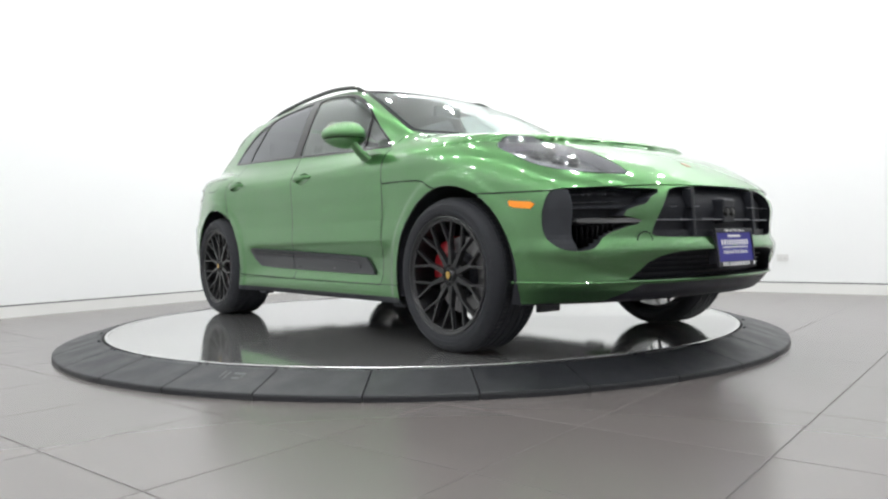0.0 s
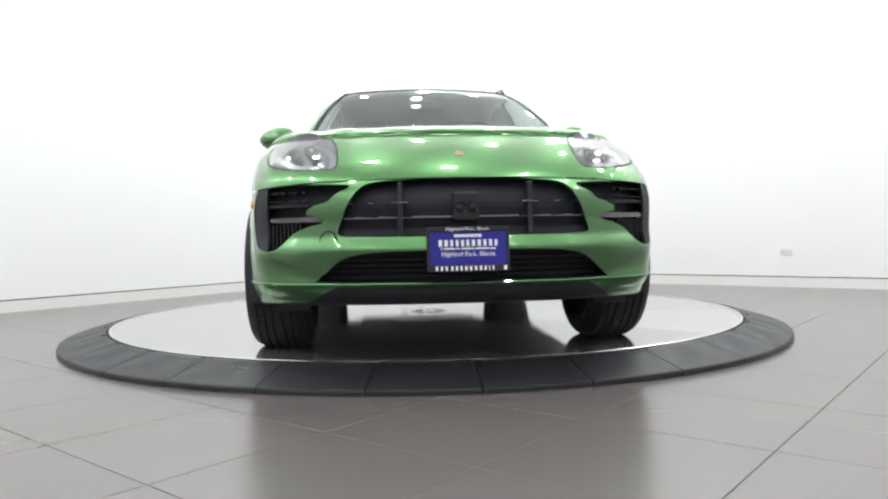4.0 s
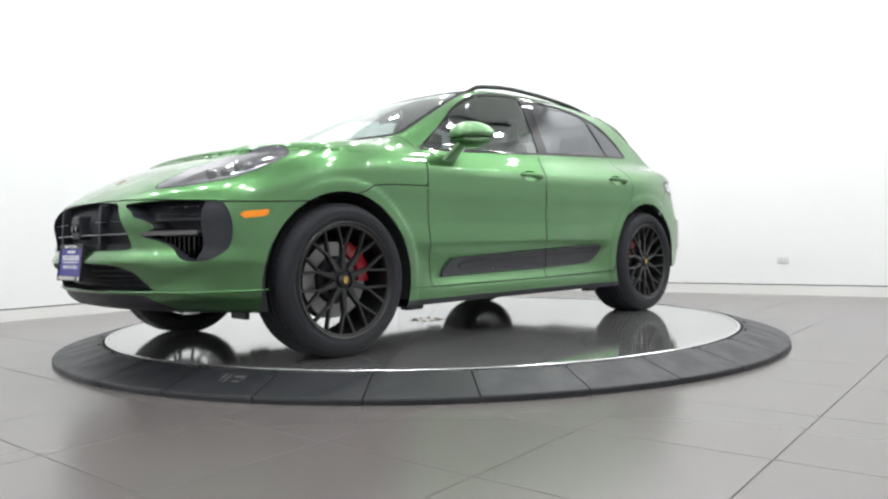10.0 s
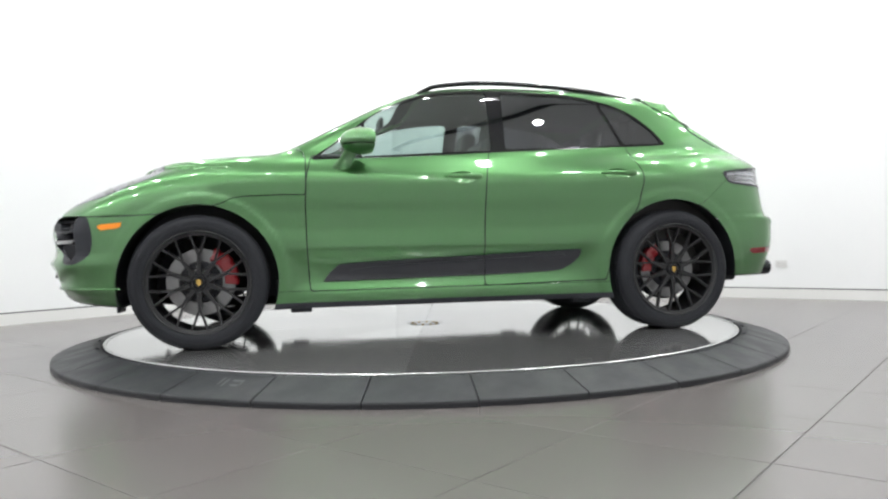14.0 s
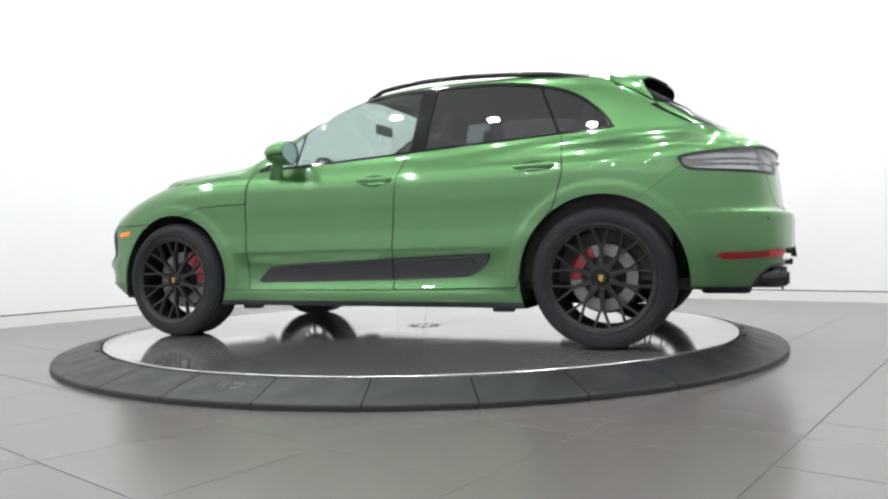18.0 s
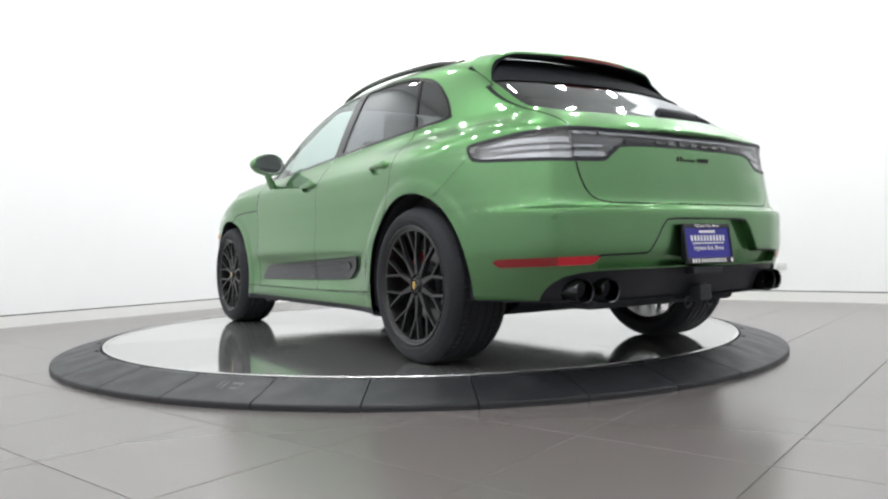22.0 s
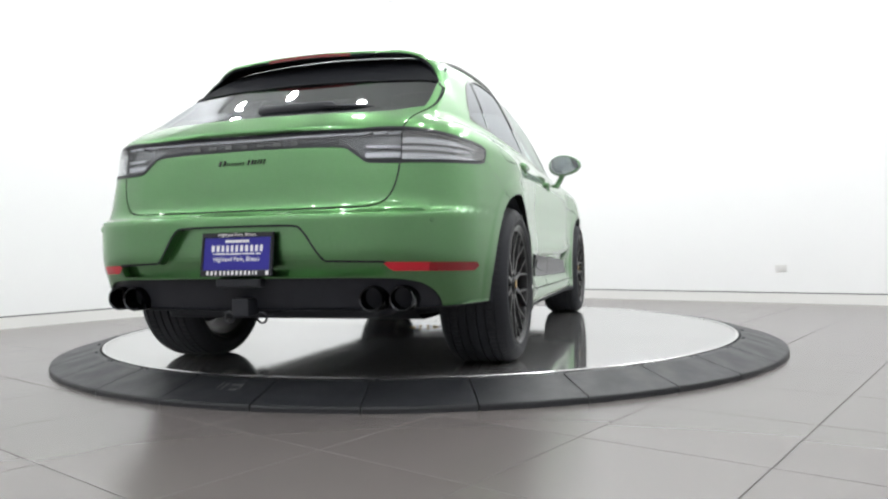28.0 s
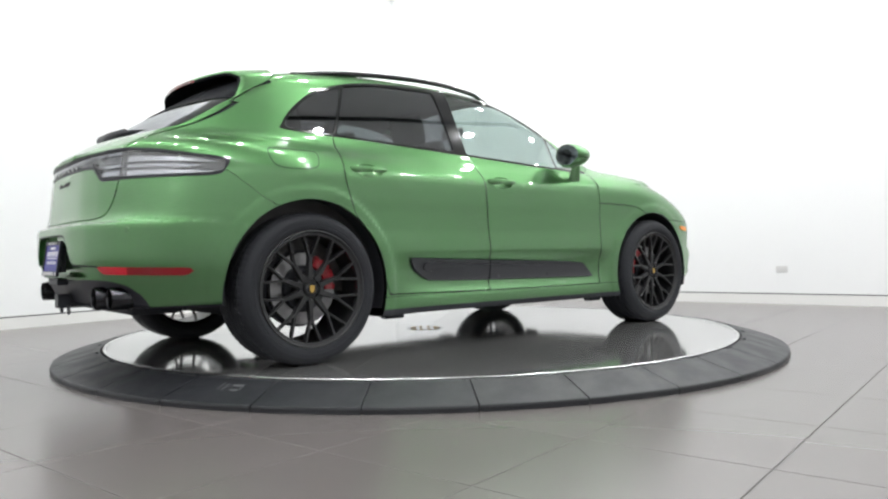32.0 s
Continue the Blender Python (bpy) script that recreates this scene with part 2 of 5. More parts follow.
def inside_room(p, slack):
    """Whether p lies in the room or up to slack outside it (tiles run under the walls)."""
    cs = (C_SW, C_NW, C_NE, C_SE)
    return all(((b - a).cross(Vector((0, 0, 1))).normalized()).dot(p - a) > -slack for a, b in zip(cs, cs[1:] + cs[:1]))


def build_floor():
    c = [v + Vector((0, 0, -0.0016)) for v in (C_SW, C_SE, C_NE, C_NW)]
    fl = mesh_object("floor", c + [v - Vector((0, 0, 0.1)) for v in c], [(0, 1, 2, 3), (7, 6, 5, 4), (0, 4, 5, 1), (1, 5, 6, 2), (2, 6, 7, 3), (3, 7, 4, 0)], GROUT, smooth=False)
    tagged(fl, "grey matt floor of large square stone tiles with thin joints", "floor", kind="structure")
    S, J = 0.597, 0.0019
    n_off, u_off = 2.748, -1.163
    h = S / 2 - J
    proto = None
    for i in range(-16, 12):
        for j in range(-16, 14):
            n, u = n_off + (i + 0.5) * S, u_off + (j + 0.5) * S
            if not inside_room(at_room(n, u), 0.75):
                continue
            n0, n1, u0, u1 = -h, h, -h, h
            me = proto
            if me is None:
                b = 0.0008
                vs = [(n0, u0, -0.0016), (n1, u0, -0.0016), (n1, u1, -0.0016), (n0, u1, -0.0016), (n0 + b, u0 + b, 0), (n1 - b, u0 + b, 0), (n1 - b, u1 - b, 0), (n0 + b, u1 - b, 0)]
                cn, cu = (n0 + n1) / 2, (u0 + u1) / 2
                me = bpy.data.meshes.new("tile")
                me.from_pydata([AN * (v[0] - cn) + AU * (v[1] - cu) + Vector((0, 0, v[2])) for v in vs], [], [(0, 1, 5, 4), (1, 2, 6, 5), (2, 3, 7, 6), (3, 0, 4, 7), (4, 5, 6, 7)])
                me.materials.append(TILE)
                proto = me
            t = new("tile", me)
            t.parent = fl
            t.location = at_room(n, u, 0.0)


R_DISC, R_OUT = 2.055, 2.325


def build_turntable():
    """The turning disc, and the fixed ramp ring round it in 32 rubber pieces."""
    disc = new("turntable_disc")
    disc.location = (0, 0, DISC_Z)
    part("deck_base", lathe([(0.0001, -0.004), (R_DISC - 0.022, -0.004), (R_DISC - 0.022, -0.06), (0.0001, -0.06)], 160, "z"), DECK_BASE, disc)
    # ten sector plates with fine joints
    vs, fs, m = [], [], 12
    r0, r1, g = 0.125, R_DISC - 0.0205, 0.0012
    for r in (r0, r1):
        for k in range(m + 1):
            a = radians(36) * (k / m - 0.5) + (g / r if k == 0 else -g / r if k == m else 0)
            vs.append((r * math.cos(a), r * math.sin(a), 0.0))
    nv = len(vs)
    vs += [(x, y, -0.0035) for x, y, z in vs]
    fs = [(k, m + 1 + k, m + 2 + k, k + 1) for k in range(m)]
    loop = list(range(m + 1)) + list(range(2 * m + 1, m, -1))
    fs += [(loop[i], loop[(i + 1) % len(loop)], loop[(i + 1) % len(loop)] + nv, loop[i] + nv) for i in range(len(loop))]
    me = bpy.data.meshes.new("deck_plate")
    me.from_pydata(vs, [], fs)
    me.materials.append(DISC)
    for k in range(10):
        o = new("deck_plate", me)
        o.parent = disc
        o.rotation_euler.z = radians(77.5 + 18 + 36 * k)
    part("hub_plate", lathe([(0.0001, 0.001), (0.105, 0.001), (0.122, -0.001), (0.122, -0.004)], 48, "z"), DISC, disc)
    bolt = lathe([(0.0001, 0.005), (0.008, 0.005), (0.011, 0.001)], 12, "z")
    hme = bpy.data.meshes.new("hub_bolt")
    bolt.to_mesh(hme)
    bolt.free()
    hme.materials.append(GOLD)
    for k in range(10):
        o = new("hub_bolt", hme)
        o.parent = disc
        a = radians(36 * k)
        o.location = (0.088 * math.cos(a), 0.088 * math.sin(a), 0.001)
    part("rim", lathe([(R_DISC - 0.019, -0.05), (R_DISC - 0.019, 0.002), (R_DISC - 0.016, 0.004), (R_DISC - 0.003, 0.004), (R_DISC, 0.001), (R_DISC, -0.05)], 160, "z"), RIM_METAL, disc, "bright bare metal edge", smooth=True)
    tagged(disc, "round turntable deck of glossy grey plates with a bright rim", "turntable")
    a0, n = -84.95, 32
    ring = new("turntable_ramp")
    step = 360 / n
    g = 0.0028
    sub = 6
    prof = [(R_DISC + 0.012, 0.0), (R_DISC + 0.012, DISC_Z - 0.004), (R_DISC + 0.016, DISC_Z), (R_DISC + 0.05, DISC_Z), (R_OUT - 0.012, 0.030), (R_OUT - 0.003, 0.026), (R_OUT, 0.018), (R_OUT, 0.0)]
    vs, fs = [], []
    for k in range(sub + 1):
        a = radians(step) * (k / sub - 0.5)
        for r, z in prof:
            off = 0.0
            if k in (0, sub):
                off = (g / r) * (1 if k == 0 else -1)
            vs.append((r * math.cos(a + off), r * math.sin(a + off), z))
    m = len(prof)
    for k in range(sub):
        for i in range(m - 1):
            fs.append((k * m + i, (k + 1) * m + i, (k + 1) * m + i + 1, k * m + i + 1))
    fs.append(tuple(range(m))[::-1])
    fs.append(tuple(sub * m + i for i in range(m)))
    me = bpy.data.meshes.new("ramp_segment")
    me.from_pydata(vs, [], fs)
    me.materials.append(RUBBER_RING)
    me.update()
    bolt = lathe([(0.0001, 0.0035), (0.006, 0.0035), (0.009, 0.001), (0.009, 0.0)], 10, "z")
    bme = bpy.data.meshes.new("bolt")
    bolt.to_mesh(bme)
    bolt.free()
    bme.materials.append(GAP)
    for k in range(n):
        a = radians(a0 + step * (k + 0.5))
        s = new("ramp_segment", me)
        s.parent = ring
        s.rotation_euler.z = a
        for d in (-0.44, 0.44):
            b = new("bolt", bme)
            b.parent = s
            w = radians(step) * d
            b.location = (2.088 * math.cos(w), 2.088 * math.sin(w), DISC_Z)
    # pale scuffs on one piece
    scuff = vary(material("rubber_scuff", (0.085, 0.088, 0.092), 0.6), 60, 0.5)
    for r0, r1, b0, b1 in ((2.145, 2.205, -113.8, -113.45), (2.150, 2.215, -113.1, -112.75), (2.155, 2.172, -112.3, -110.7), (2.196, 2.212, -112.0, -110.9), (2.168, 2.20, -111.0, -110.7)):
        top = lambda r: DISC_Z - (r - R_DISC - 0.05) / (R_OUT - 0.062 - R_DISC) * (DISC_Z - 0.030) + 0.0012
        vs2 = [(r * math.cos(radians(a)), r * math.sin(radians(a)), top(r) + dz) for dz in (0, -0.001) for r, a in ((r0, b0), (r1, b0 + 0.15), (r1, b1), (r0, b1 - 0.1))]
        mesh_object("worn_mark", vs2, [(0, 1, 2, 3), (0, 4, 5, 1), (1, 5, 6, 2), (2, 6, 7, 3), (3, 7, 4, 0)], scuff, ring, smooth=False)
    tagged(ring, "sloping black rubber ramp ring of flat bolted segments round the turntable", "ramp")
    return disc


def build_lights():
    """Recessed round downlights in the ceiling, each with its own light; the row at u=3.9 is added wall fill."""
    ring_me = bpy.data.meshes.new("bezel")
    b = lathe([(0.080, 0.0), (0.092, -0.006), (0.098, 0.0)], 32, "z")
    b.to_mesh(ring_me)
    b.free()
    ring_me.materials.append(CEILING)
    for n, u in LAMP_SPOTS:
        lamp = new("downlight")
        lamp.location = at_room(n, u, CEIL - 0.001)
        o = new("bezel", ring_me)
        o.parent = lamp
        part("lens", lathe([(0.0001, -0.004), (0.078, -0.004), (0.078, 0.0)], 24, "z"), LAMPGLOW, lamp)
        tagged(lamp, "round recessed white downlight, lit, in a ceiling grid with an added row", "downlight", group="ceiling downlights")
        li = bpy.data.lights.new("downlight_light", "AREA")
        li.shape, li.size, li.energy, li.color = "DISK", 0.15, LAMP_W, (0.985, 0.995, 1.0)
        lo = new("downlight_light", li)
        lo.matrix_world = Matrix.Translation(at_room(n, u, CEIL - 0.02))

    # slim black lighting track along the ceiling, seen in the car's glass
    track = new("ceiling_track")
    tagged(track, "slim black lighting track fixed to the ceiling", "lighting track")
    a, b = at_room(2.85, -5.6), at_room(2.85, 3.9)
    side = AN * 0.045
    for name, z0, z1, w in (("track_body", CEIL - 0.035, CEIL - 0.001, 1.0), ("track_slot", CEIL - 0.037, CEIL - 0.034, 0.35)):
        vs = [p + side * q * w + Vector((0, 0, z)) for z in (z0, z1) for p, q in ((a, -1), (a, 1), (b, 1), (b, -1))]
        mesh_object(name, vs, [(3, 2, 1, 0), (4, 5, 6, 7), (0, 1, 5, 4), (1, 2, 6, 5), (2, 3, 7, 6), (3, 0, 4, 7)], BLACK if w == 1.0 else GAP, track, smooth=False)


build_room()
turning_deck = build_turntable()
build_lights()

# ---- the car: x forward, y to its left, z up from the deck, origin midway between the axles ----
XF, XR, HUB_Z = 1.4035, -1.4035, 0.368
AX_F, AX_R = np.array((XF, HUB_Z)), np.array((XR, HUB_Z))


def curve(knots):
    """A smooth curve through (x, value) knots, without overshoot."""
    k = sorted(knots)
    X, Y = np.array([p[0] for p in k], float), np.array([p[1] for p in k], float)
    h, d = np.diff(X), np.diff(Y) / np.diff(X)
    m = np.zeros(len(X))
    m[0], m[-1] = d[0], d[-1]
    for i in range(1, len(X) - 1):
        if d[i - 1] * d[i] > 0:
            w1, w2 = 2 * h[i] + h[i - 1], h[i] + 2 * h[i - 1]
            m[i] = (w1 + w2) / (w1 / d[i - 1] + w2 / d[i])

    def f(x):
        x = np.clip(np.asarray(x, float), X[0], X[-1])
        i = np.clip(np.searchsorted(X, x) - 1, 0, len(X) - 2)
        t = (x - X[i]) / h[i]
        return (1 + 2 * t) * (1 - t) ** 2 * Y[i] + t * (1 - t) ** 2 * h[i] * m[i] + t * t * (3 - 2 * t) * Y[i + 1] + t * t * (t - 1) * h[i] * m[i + 1]
    return f


def smax(a, b, k):
    h = np.maximum(k - np.abs(a - b), 0) / k
    return np.maximum(a, b) + h * h * k * 0.25


def smin(a, b, k):
    return -smax(-a, -b, k)


WIDTH = curve([(2.4, 0.80), (2.1, 0.87), (1.9, 0.908), (1.7, 0.928), (1.4, 0.944), (1.1, 0.930), (0.8, 0.915), (0, 0.912), (-0.6, 0.918), (-1.0, 0.936), (-1.4, 0.958), (-1.8, 0.944), (-2.1, 0.905), (-2.4, 0.86)])
FLANK = curve([(0.15, -0.06), (0.21, -0.020), (0.25, 0.004), (0.28, 0.003), (0.31, -0.007), (0.345, -0.021), (0.39, -0.029), (0.44, -0.027), (0.485, -0.016), (0.515, -0.003), (0.54, 0.003), (0.58, 0.000), (0.66, -0.007), (0.74, -0.008), (0.82, -0.005), (0.90, -0.006), (0.95, -0.012), (1.0, -0.030), (1.06, -0.062), (1.12, -0.105), (1.25, -0.21)])
NOSE_PLAN = curve([(0, 2.330), (0.2, 2.323), (0.4, 2.292), (0.5, 2.262), (0.6, 2.220), (0.7, 2.160), (0.8, 2.075), (0.86, 1.998), (0.9, 1.92), (0.95, 1.77), (1.1, 1.3)])
NOSE_RISE = curve([(0.15, -0.25), (0.22, -0.18), (0.27, -0.105), (0.305, -0.070), (0.332, -0.058), (0.346, -0.042), (0.372, -0.043), (0.42, -0.030), (0.46, -0.002), (0.484, 0.006), (0.505, -0.004), (0.535, -0.020), (0.58, -0.018), (0.66, -0.008), (0.70, -0.014), (0.72, -0.022), (0.77, -0.055), (0.82, -0.115), (0.9, -0.25), (1.0, -0.5)])
HOOD = curve([(2.33, 0.72), (2.27, 0.775), (2.2, 0.829), (2.1, 0.886), (1.9, 0.981), (1.6, 1.065), (1.3, 1.101), (1.0, 1.122), (0.7, 1.13), (0, 1.13), (-1.2, 1.16), (-1.7, 1.165), (-1.95, 1.15), (-2.1, 1.118), (-2.2, 1.072), (-2.27, 1.02), (-2.34, 0.95)])
HOOD_DROP = curve([(2.33, 0.07), (1.9, 0.095), (1.5, 0.062), (1.0, 0.055), (0, 0.08), (-1.4, 0.10), (-2.3, 0.13)])
TAIL_PLAN = curve([(0, 2.350), (0.3, 2.343), (0.5, 2.316), (0.6, 2.288), (0.7, 2.246), (0.76, 2.205), (0.82, 2.135), (0.88, 2.01), (0.92, 1.88), (0.97, 1.7), (1.1, 1.3)])
TAIL_RISE = curve([(0.15, -0.14), (0.25, -0.10), (0.33, -0.072), (0.44, -0.028), (0.52, -0.004), (0.56, -0.001), (0.66, 0.0), (0.684, -0.005), (0.702, -0.040), (0.74, -0.056), (0.84, -0.066), (0.94, -0.076), (1.0, -0.080), (1.04, -0.088), (1.08, -0.115), (1.2, -0.25)])
CABIN_PLAN = curve([(1.1, 0.745), (0.9, 0.765), (0.6, 0.795), (0.2, 0.812), (-0.5, 0.812), (-1, 0.798), (-1.45, 0.770), (-1.8, 0.722), (-2.2, 0.65)])
ROOF = curve([(0.6, 1.42), (0.3, 1.522), (0.1, 1.566), (-0.1, 1.590), (-0.4, 1.602), (-0.8, 1.597), (-1.2, 1.566), (-1.5, 1.527), (-1.7, 1.488), (-2.2, 1.38)])


BOTTOM = curve([(2.4, 0.258), (1.95, 0.248), (1.84, 0.242), (1.2, 0.205), (-1.5, 0.205), (-1.72, 0.295), (-1.85, 0.312), (-2.0, 0.312), (-2.4, 0.295)])


def slope(f, v, e=0.004):
    return (f(v + e) - f(v - e)) / (2 * e)


def body_field(P):
    """Signed field of the painted shell: below zero inside."""
    x, y, z = P[:, 0], np.abs(P[:, 1]), P[:, 2]
    rf, rr = np.hypot(x - XF, z - HUB_Z), np.hypot(x - XR, z - HUB_Z)
    near = np.maximum(np.exp(-((rf - 0.42) / 0.17) ** 2), np.exp(-((rr - 0.43) / 0.19) ** 2))
    fl = FLANK(z)
    lip = 0.007 / (1 + np.exp(np.clip((rf - 0.482) / 0.006, -30, 30))) + 0.007 / (1 + np.exp(np.clip((rr - 0.494) / 0.006, -30, 30)))
    ends = np.clip((np.abs(x) - 1.75) / 0.2, 0, 1)
    under = np.clip((0.68 - z) / 0.14, 0, 1)
    under = under * under * (3 - 2 * under)
    low = fl * (1 - under * np.maximum(near, ends))
    tuck = np.maximum(0, 0.475 - z)
    side = y - (WIDTH(x) + low + lip - ends * (0.07 * tuck + 0.55 * tuck * tuck))
    over = z - 0.478 + 0.30 * (0.85 - y)
    crest = 0.015 * np.exp(-(over / np.where(over > 0, 0.060, 0.020)) ** 2) * np.clip((y - 0.50) / 0.16, 0, 1) * np.clip((0.86 - y) / 0.08, 0, 1)
    rise = NOSE_RISE(z) * (1 - 0.62 * np.clip((0.54 - z) / 0.06, 0, 1) * np.clip((z - 0.295) / 0.04, 0, 1) * np.clip((y - 0.48) / 0.30, 0, 1))
    nose = x - (NOSE_PLAN(y) + rise + crest)
    nose = nose / np.sqrt(1 + slope(NOSE_PLAN, y) ** 2 + slope(NOSE_RISE, z) ** 2)
    yt = y + 0.032 * np.clip((z - 0.72) / 0.22, 0, 1)
    tail = -x - (TAIL_PLAN(yt) + TAIL_RISE(z))
    tail = tail / np.sqrt(1 + slope(TAIL_PLAN, yt) ** 2 + slope(TAIL_RISE, z) ** 2)
    ridge = 0.007 * np.exp(-((y - (0.50 + 0.06 * (1.6 - x))) / 0.055) ** 2) * np.clip((x - 0.9) / 0.2, 0, 1) * np.clip((2.2 - x) / 0.3, 0, 1)
    top = (z - (HOOD(x) - HOOD_DROP(x) * y * y + ridge)) / np.sqrt(1 + slope(HOOD, x) ** 2)
    bottom = BOTTOM(x) - z
    lower = smax(smax(side, top, 0.16), smax(nose, tail, 0.02), 0.075)
    lower = smax(lower, bottom, 0.02)
    dz = np.clip(z - 1.08, -0.1, 1)
    cab = (y - (CABIN_PLAN(x) - 0.36 * dz - 0.20 * dz * dz)) / 1.07
    wind = (x - (1.085 - 2.0 * (z - 1.10) - 0.28 * y * y)) / 2.25
    back = (-x - (2.135 - 1.62 * (z - 1.12) - 0.30 * y * y)) / 1.9
    roof = (z - (ROOF(x) - 0.085 * y * y))
    cabin = smax(smax(cab, roof, 0.13), smax(smax(wind, roof, 0.10), smax(back, roof, 0.05), 0.02), 0.06)
    cabin = smax(cabin, 1.02 - z, 0.02)
    return smin(lower, cabin, 0.045)


def gradient(f, P, e=0.0015):
    G = np.stack([f(P + np.eye(3)[i] * e) - f(P - np.eye(3)[i] * e) for i in range(3)], 1)
    return G / (2 * e)


def surface(f, lo, hi, h):
    """Quads over f = 0 by surface nets, drawn exactly on to the surface."""
    n = [int(math.ceil((b - a) / h)) + 1 for a, b in zip(lo, hi)]
    axes = [lo[i] + h * np.arange(n[i]) for i in range(3)]
    G = np.stack(np.meshgrid(*axes, indexing="ij"), -1)
    F = f(G.reshape(-1, 3)).reshape(n)
    S = F < 0
    c = np.zeros([k - 1 for k in n], int)
    for i in (0, 1):
        for j in (0, 1):
            for k in (0, 1):
                c += S[i:n[0] - 1 + i, j:n[1] - 1 + j, k:n[2] - 1 + k]
    act = (c > 0) & (c < 8)
    idx = -np.ones(act.shape, int)
    idx[act] = np.arange(act.sum())
    V = np.array(lo) + h * (np.argwhere(act) + 0.5)
    for _ in range(7):
        g = gradient(f, V)
        q = f(V)[:, None] * g / np.maximum((g * g).sum(1), 1e-4)[:, None]
        L = np.linalg.norm(q, axis=1)[:, None]
        V = V - q * np.minimum(1, 0.5 * h / np.maximum(L, 1e-9))
    Q = []
    for ax in range(3):
        a, b = [i for i in range(3) if i != ax]
        s0, s1 = [slice(None)] * 3, [slice(None)] * 3
        s0[ax], s1[ax] = slice(0, -1), slice(1, None)
        E = S[tuple(s0)] != S[tuple(s1)]
        I = np.argwhere(E)
        I = I[(I[:, a] > 0) & (I[:, b] > 0) & (I[:, a] < n[a] - 1) & (I[:, b] < n[b] - 1)]
        ins = S[tuple(I.T)]
        d = np.zeros((4, 3), int)
        d[1, a] = d[2, a] = d[2, b] = d[3, b] = -1
        q = np.stack([idx[tuple((I + d[k]).T)] for k in range(4)], 1)
        flip = ins == (ax == 1)
        q[flip] = q[flip][:, ::-1]
        Q.append(q)
    Q = np.concatenate(Q)
    return V, Q[(Q >= 0).all(1)]


class Shell:
    """A mesh of polygons that can be split along the zero line of a field."""

    def __init__(self, V, faces):
        self.V, self.faces = V, faces

    def split(self, phi):
        """Two shells: where phi < 0, and the rest."""
        if len(self.V) > 1.3 * len(self.faces) + 50:
            self.V, self.faces = self.packed()
        d = phi(self.V)
        d = np.where(np.abs(d) < 1e-5, 1e-5, d)
        V, extra, cache = self.V, [], {}
        n0 = len(V)
        inside, outside = [], []
        neg = d < 0

        def cross(i, j):
            key = (i, j) if i < j else (j, i)
            if key not in cache:
                a, b = key
                t = d[a] / (d[a] - d[b])
                cache[key] = n0 + len(extra)
                extra.append(V[a] + (V[b] - V[a]) * t)
            return cache[key]
        for f in self.faces:
            s = [neg[i] for i in f]
            if all(s):
                inside.append(f)
            elif not any(s):
                outside.append(f)
            else:
                A, B = [], []
                m = len(f)
                for k in range(m):
                    i, j = f[k], f[(k + 1) % m]
                    (A if s[k] else B).append(i)
                    if s[k] != s[(k + 1) % m]:
                        c = cross(i, j)
                        A.append(c)
                        B.append(c)
                if len(A) > 2:
                    inside.append(tuple(A))
                if len(B) > 2:
                    outside.append(tuple(B))
        if extra:
            V = np.concatenate([V, np.array(extra)])
        return Shell(V, inside), Shell(V, outside)

    def __add__(self, other):
        n = len(self.V)
        return Shell(np.concatenate([self.V, other.V]), list(self.faces) + [tuple(i + n for i in f) for f in other.faces])

    def packed(self):
        if not self.faces:
            return np.zeros((0, 3)), []
        used = sorted({i for f in self.faces for i in f})
        mp = {u: k for k, u in enumerate(used)}
        return self.V[used], [tuple(mp[i] for i in f) for f in self.faces]

    def mirrored(self):
        V = self.V.copy()
        V[:, 1] *= -1
        return Shell(V, [tuple(f[::-1]) for f in self.faces])

    def edges(self):
        """The open border edges, in face order."""
        seen = {}
        for f in self.faces:
            for k in range(len(f)):
                e = (f[k], f[(k + 1) % len(f)])
                seen[e] = True
        return [e for e in seen if (e[1], e[0]) not in seen]


def smooth_path(pts, step=6, closed=True):
    """Catmull-Rom through points; a point given as (a, b, 1) stays a sharp corner."""
    out, n = [], len(pts)
    for i in range(n if closed else n - 1):
        p1, p2 = pts[i], pts[(i + 1) % n]
        p0 = pts[i - 1] if len(p1) < 3 and (closed or i) else p1
        p3 = pts[(i + 2) % n] if len(p2) < 3 and (closed or i + 2 < n) else p2
        a, b, c, d = (np.array(q[:2], float) for q in (p0, p1, p2, p3))
        for k in range(step):
            t = k / step
            out.append(0.5 * (2 * b + (c - a) * t + (2 * a - 5 * b + 4 * c - d) * t * t + (3 * b - a - 3 * c + d) * t ** 3))
    if not closed:
        out.append(np.array(pts[-1][:2], float))
    return np.array(out)


def signed(poly, q):
    """Signed distance of points q to a closed polygon, below zero inside."""
    best = np.full(len(q), 1e9)
    ins = np.zeros(len(q), bool)
    for a, b in zip(poly, np.roll(poly, -1, 0)):
        ab = b - a
        t = np.clip(((q - a) @ ab) / max(ab @ ab, 1e-12), 0, 1)
        best = np.minimum(best, np.hypot(*(q - a - t[:, None] * ab).T))
        c = (a[1] > q[:, 1]) != (b[1] > q[:, 1])
        with np.errstate(divide="ignore", invalid="ignore"):
            xx = (b[0] - a[0]) * (q[:, 1] - a[1]) / (b[1] - a[1]) + a[0]
        ins ^= c & (q[:, 0] < xx)
    return np.where(ins, -best, best)


PLANES = {"side": (0, 2), "end": (1, 2), "top": (0, 1)}


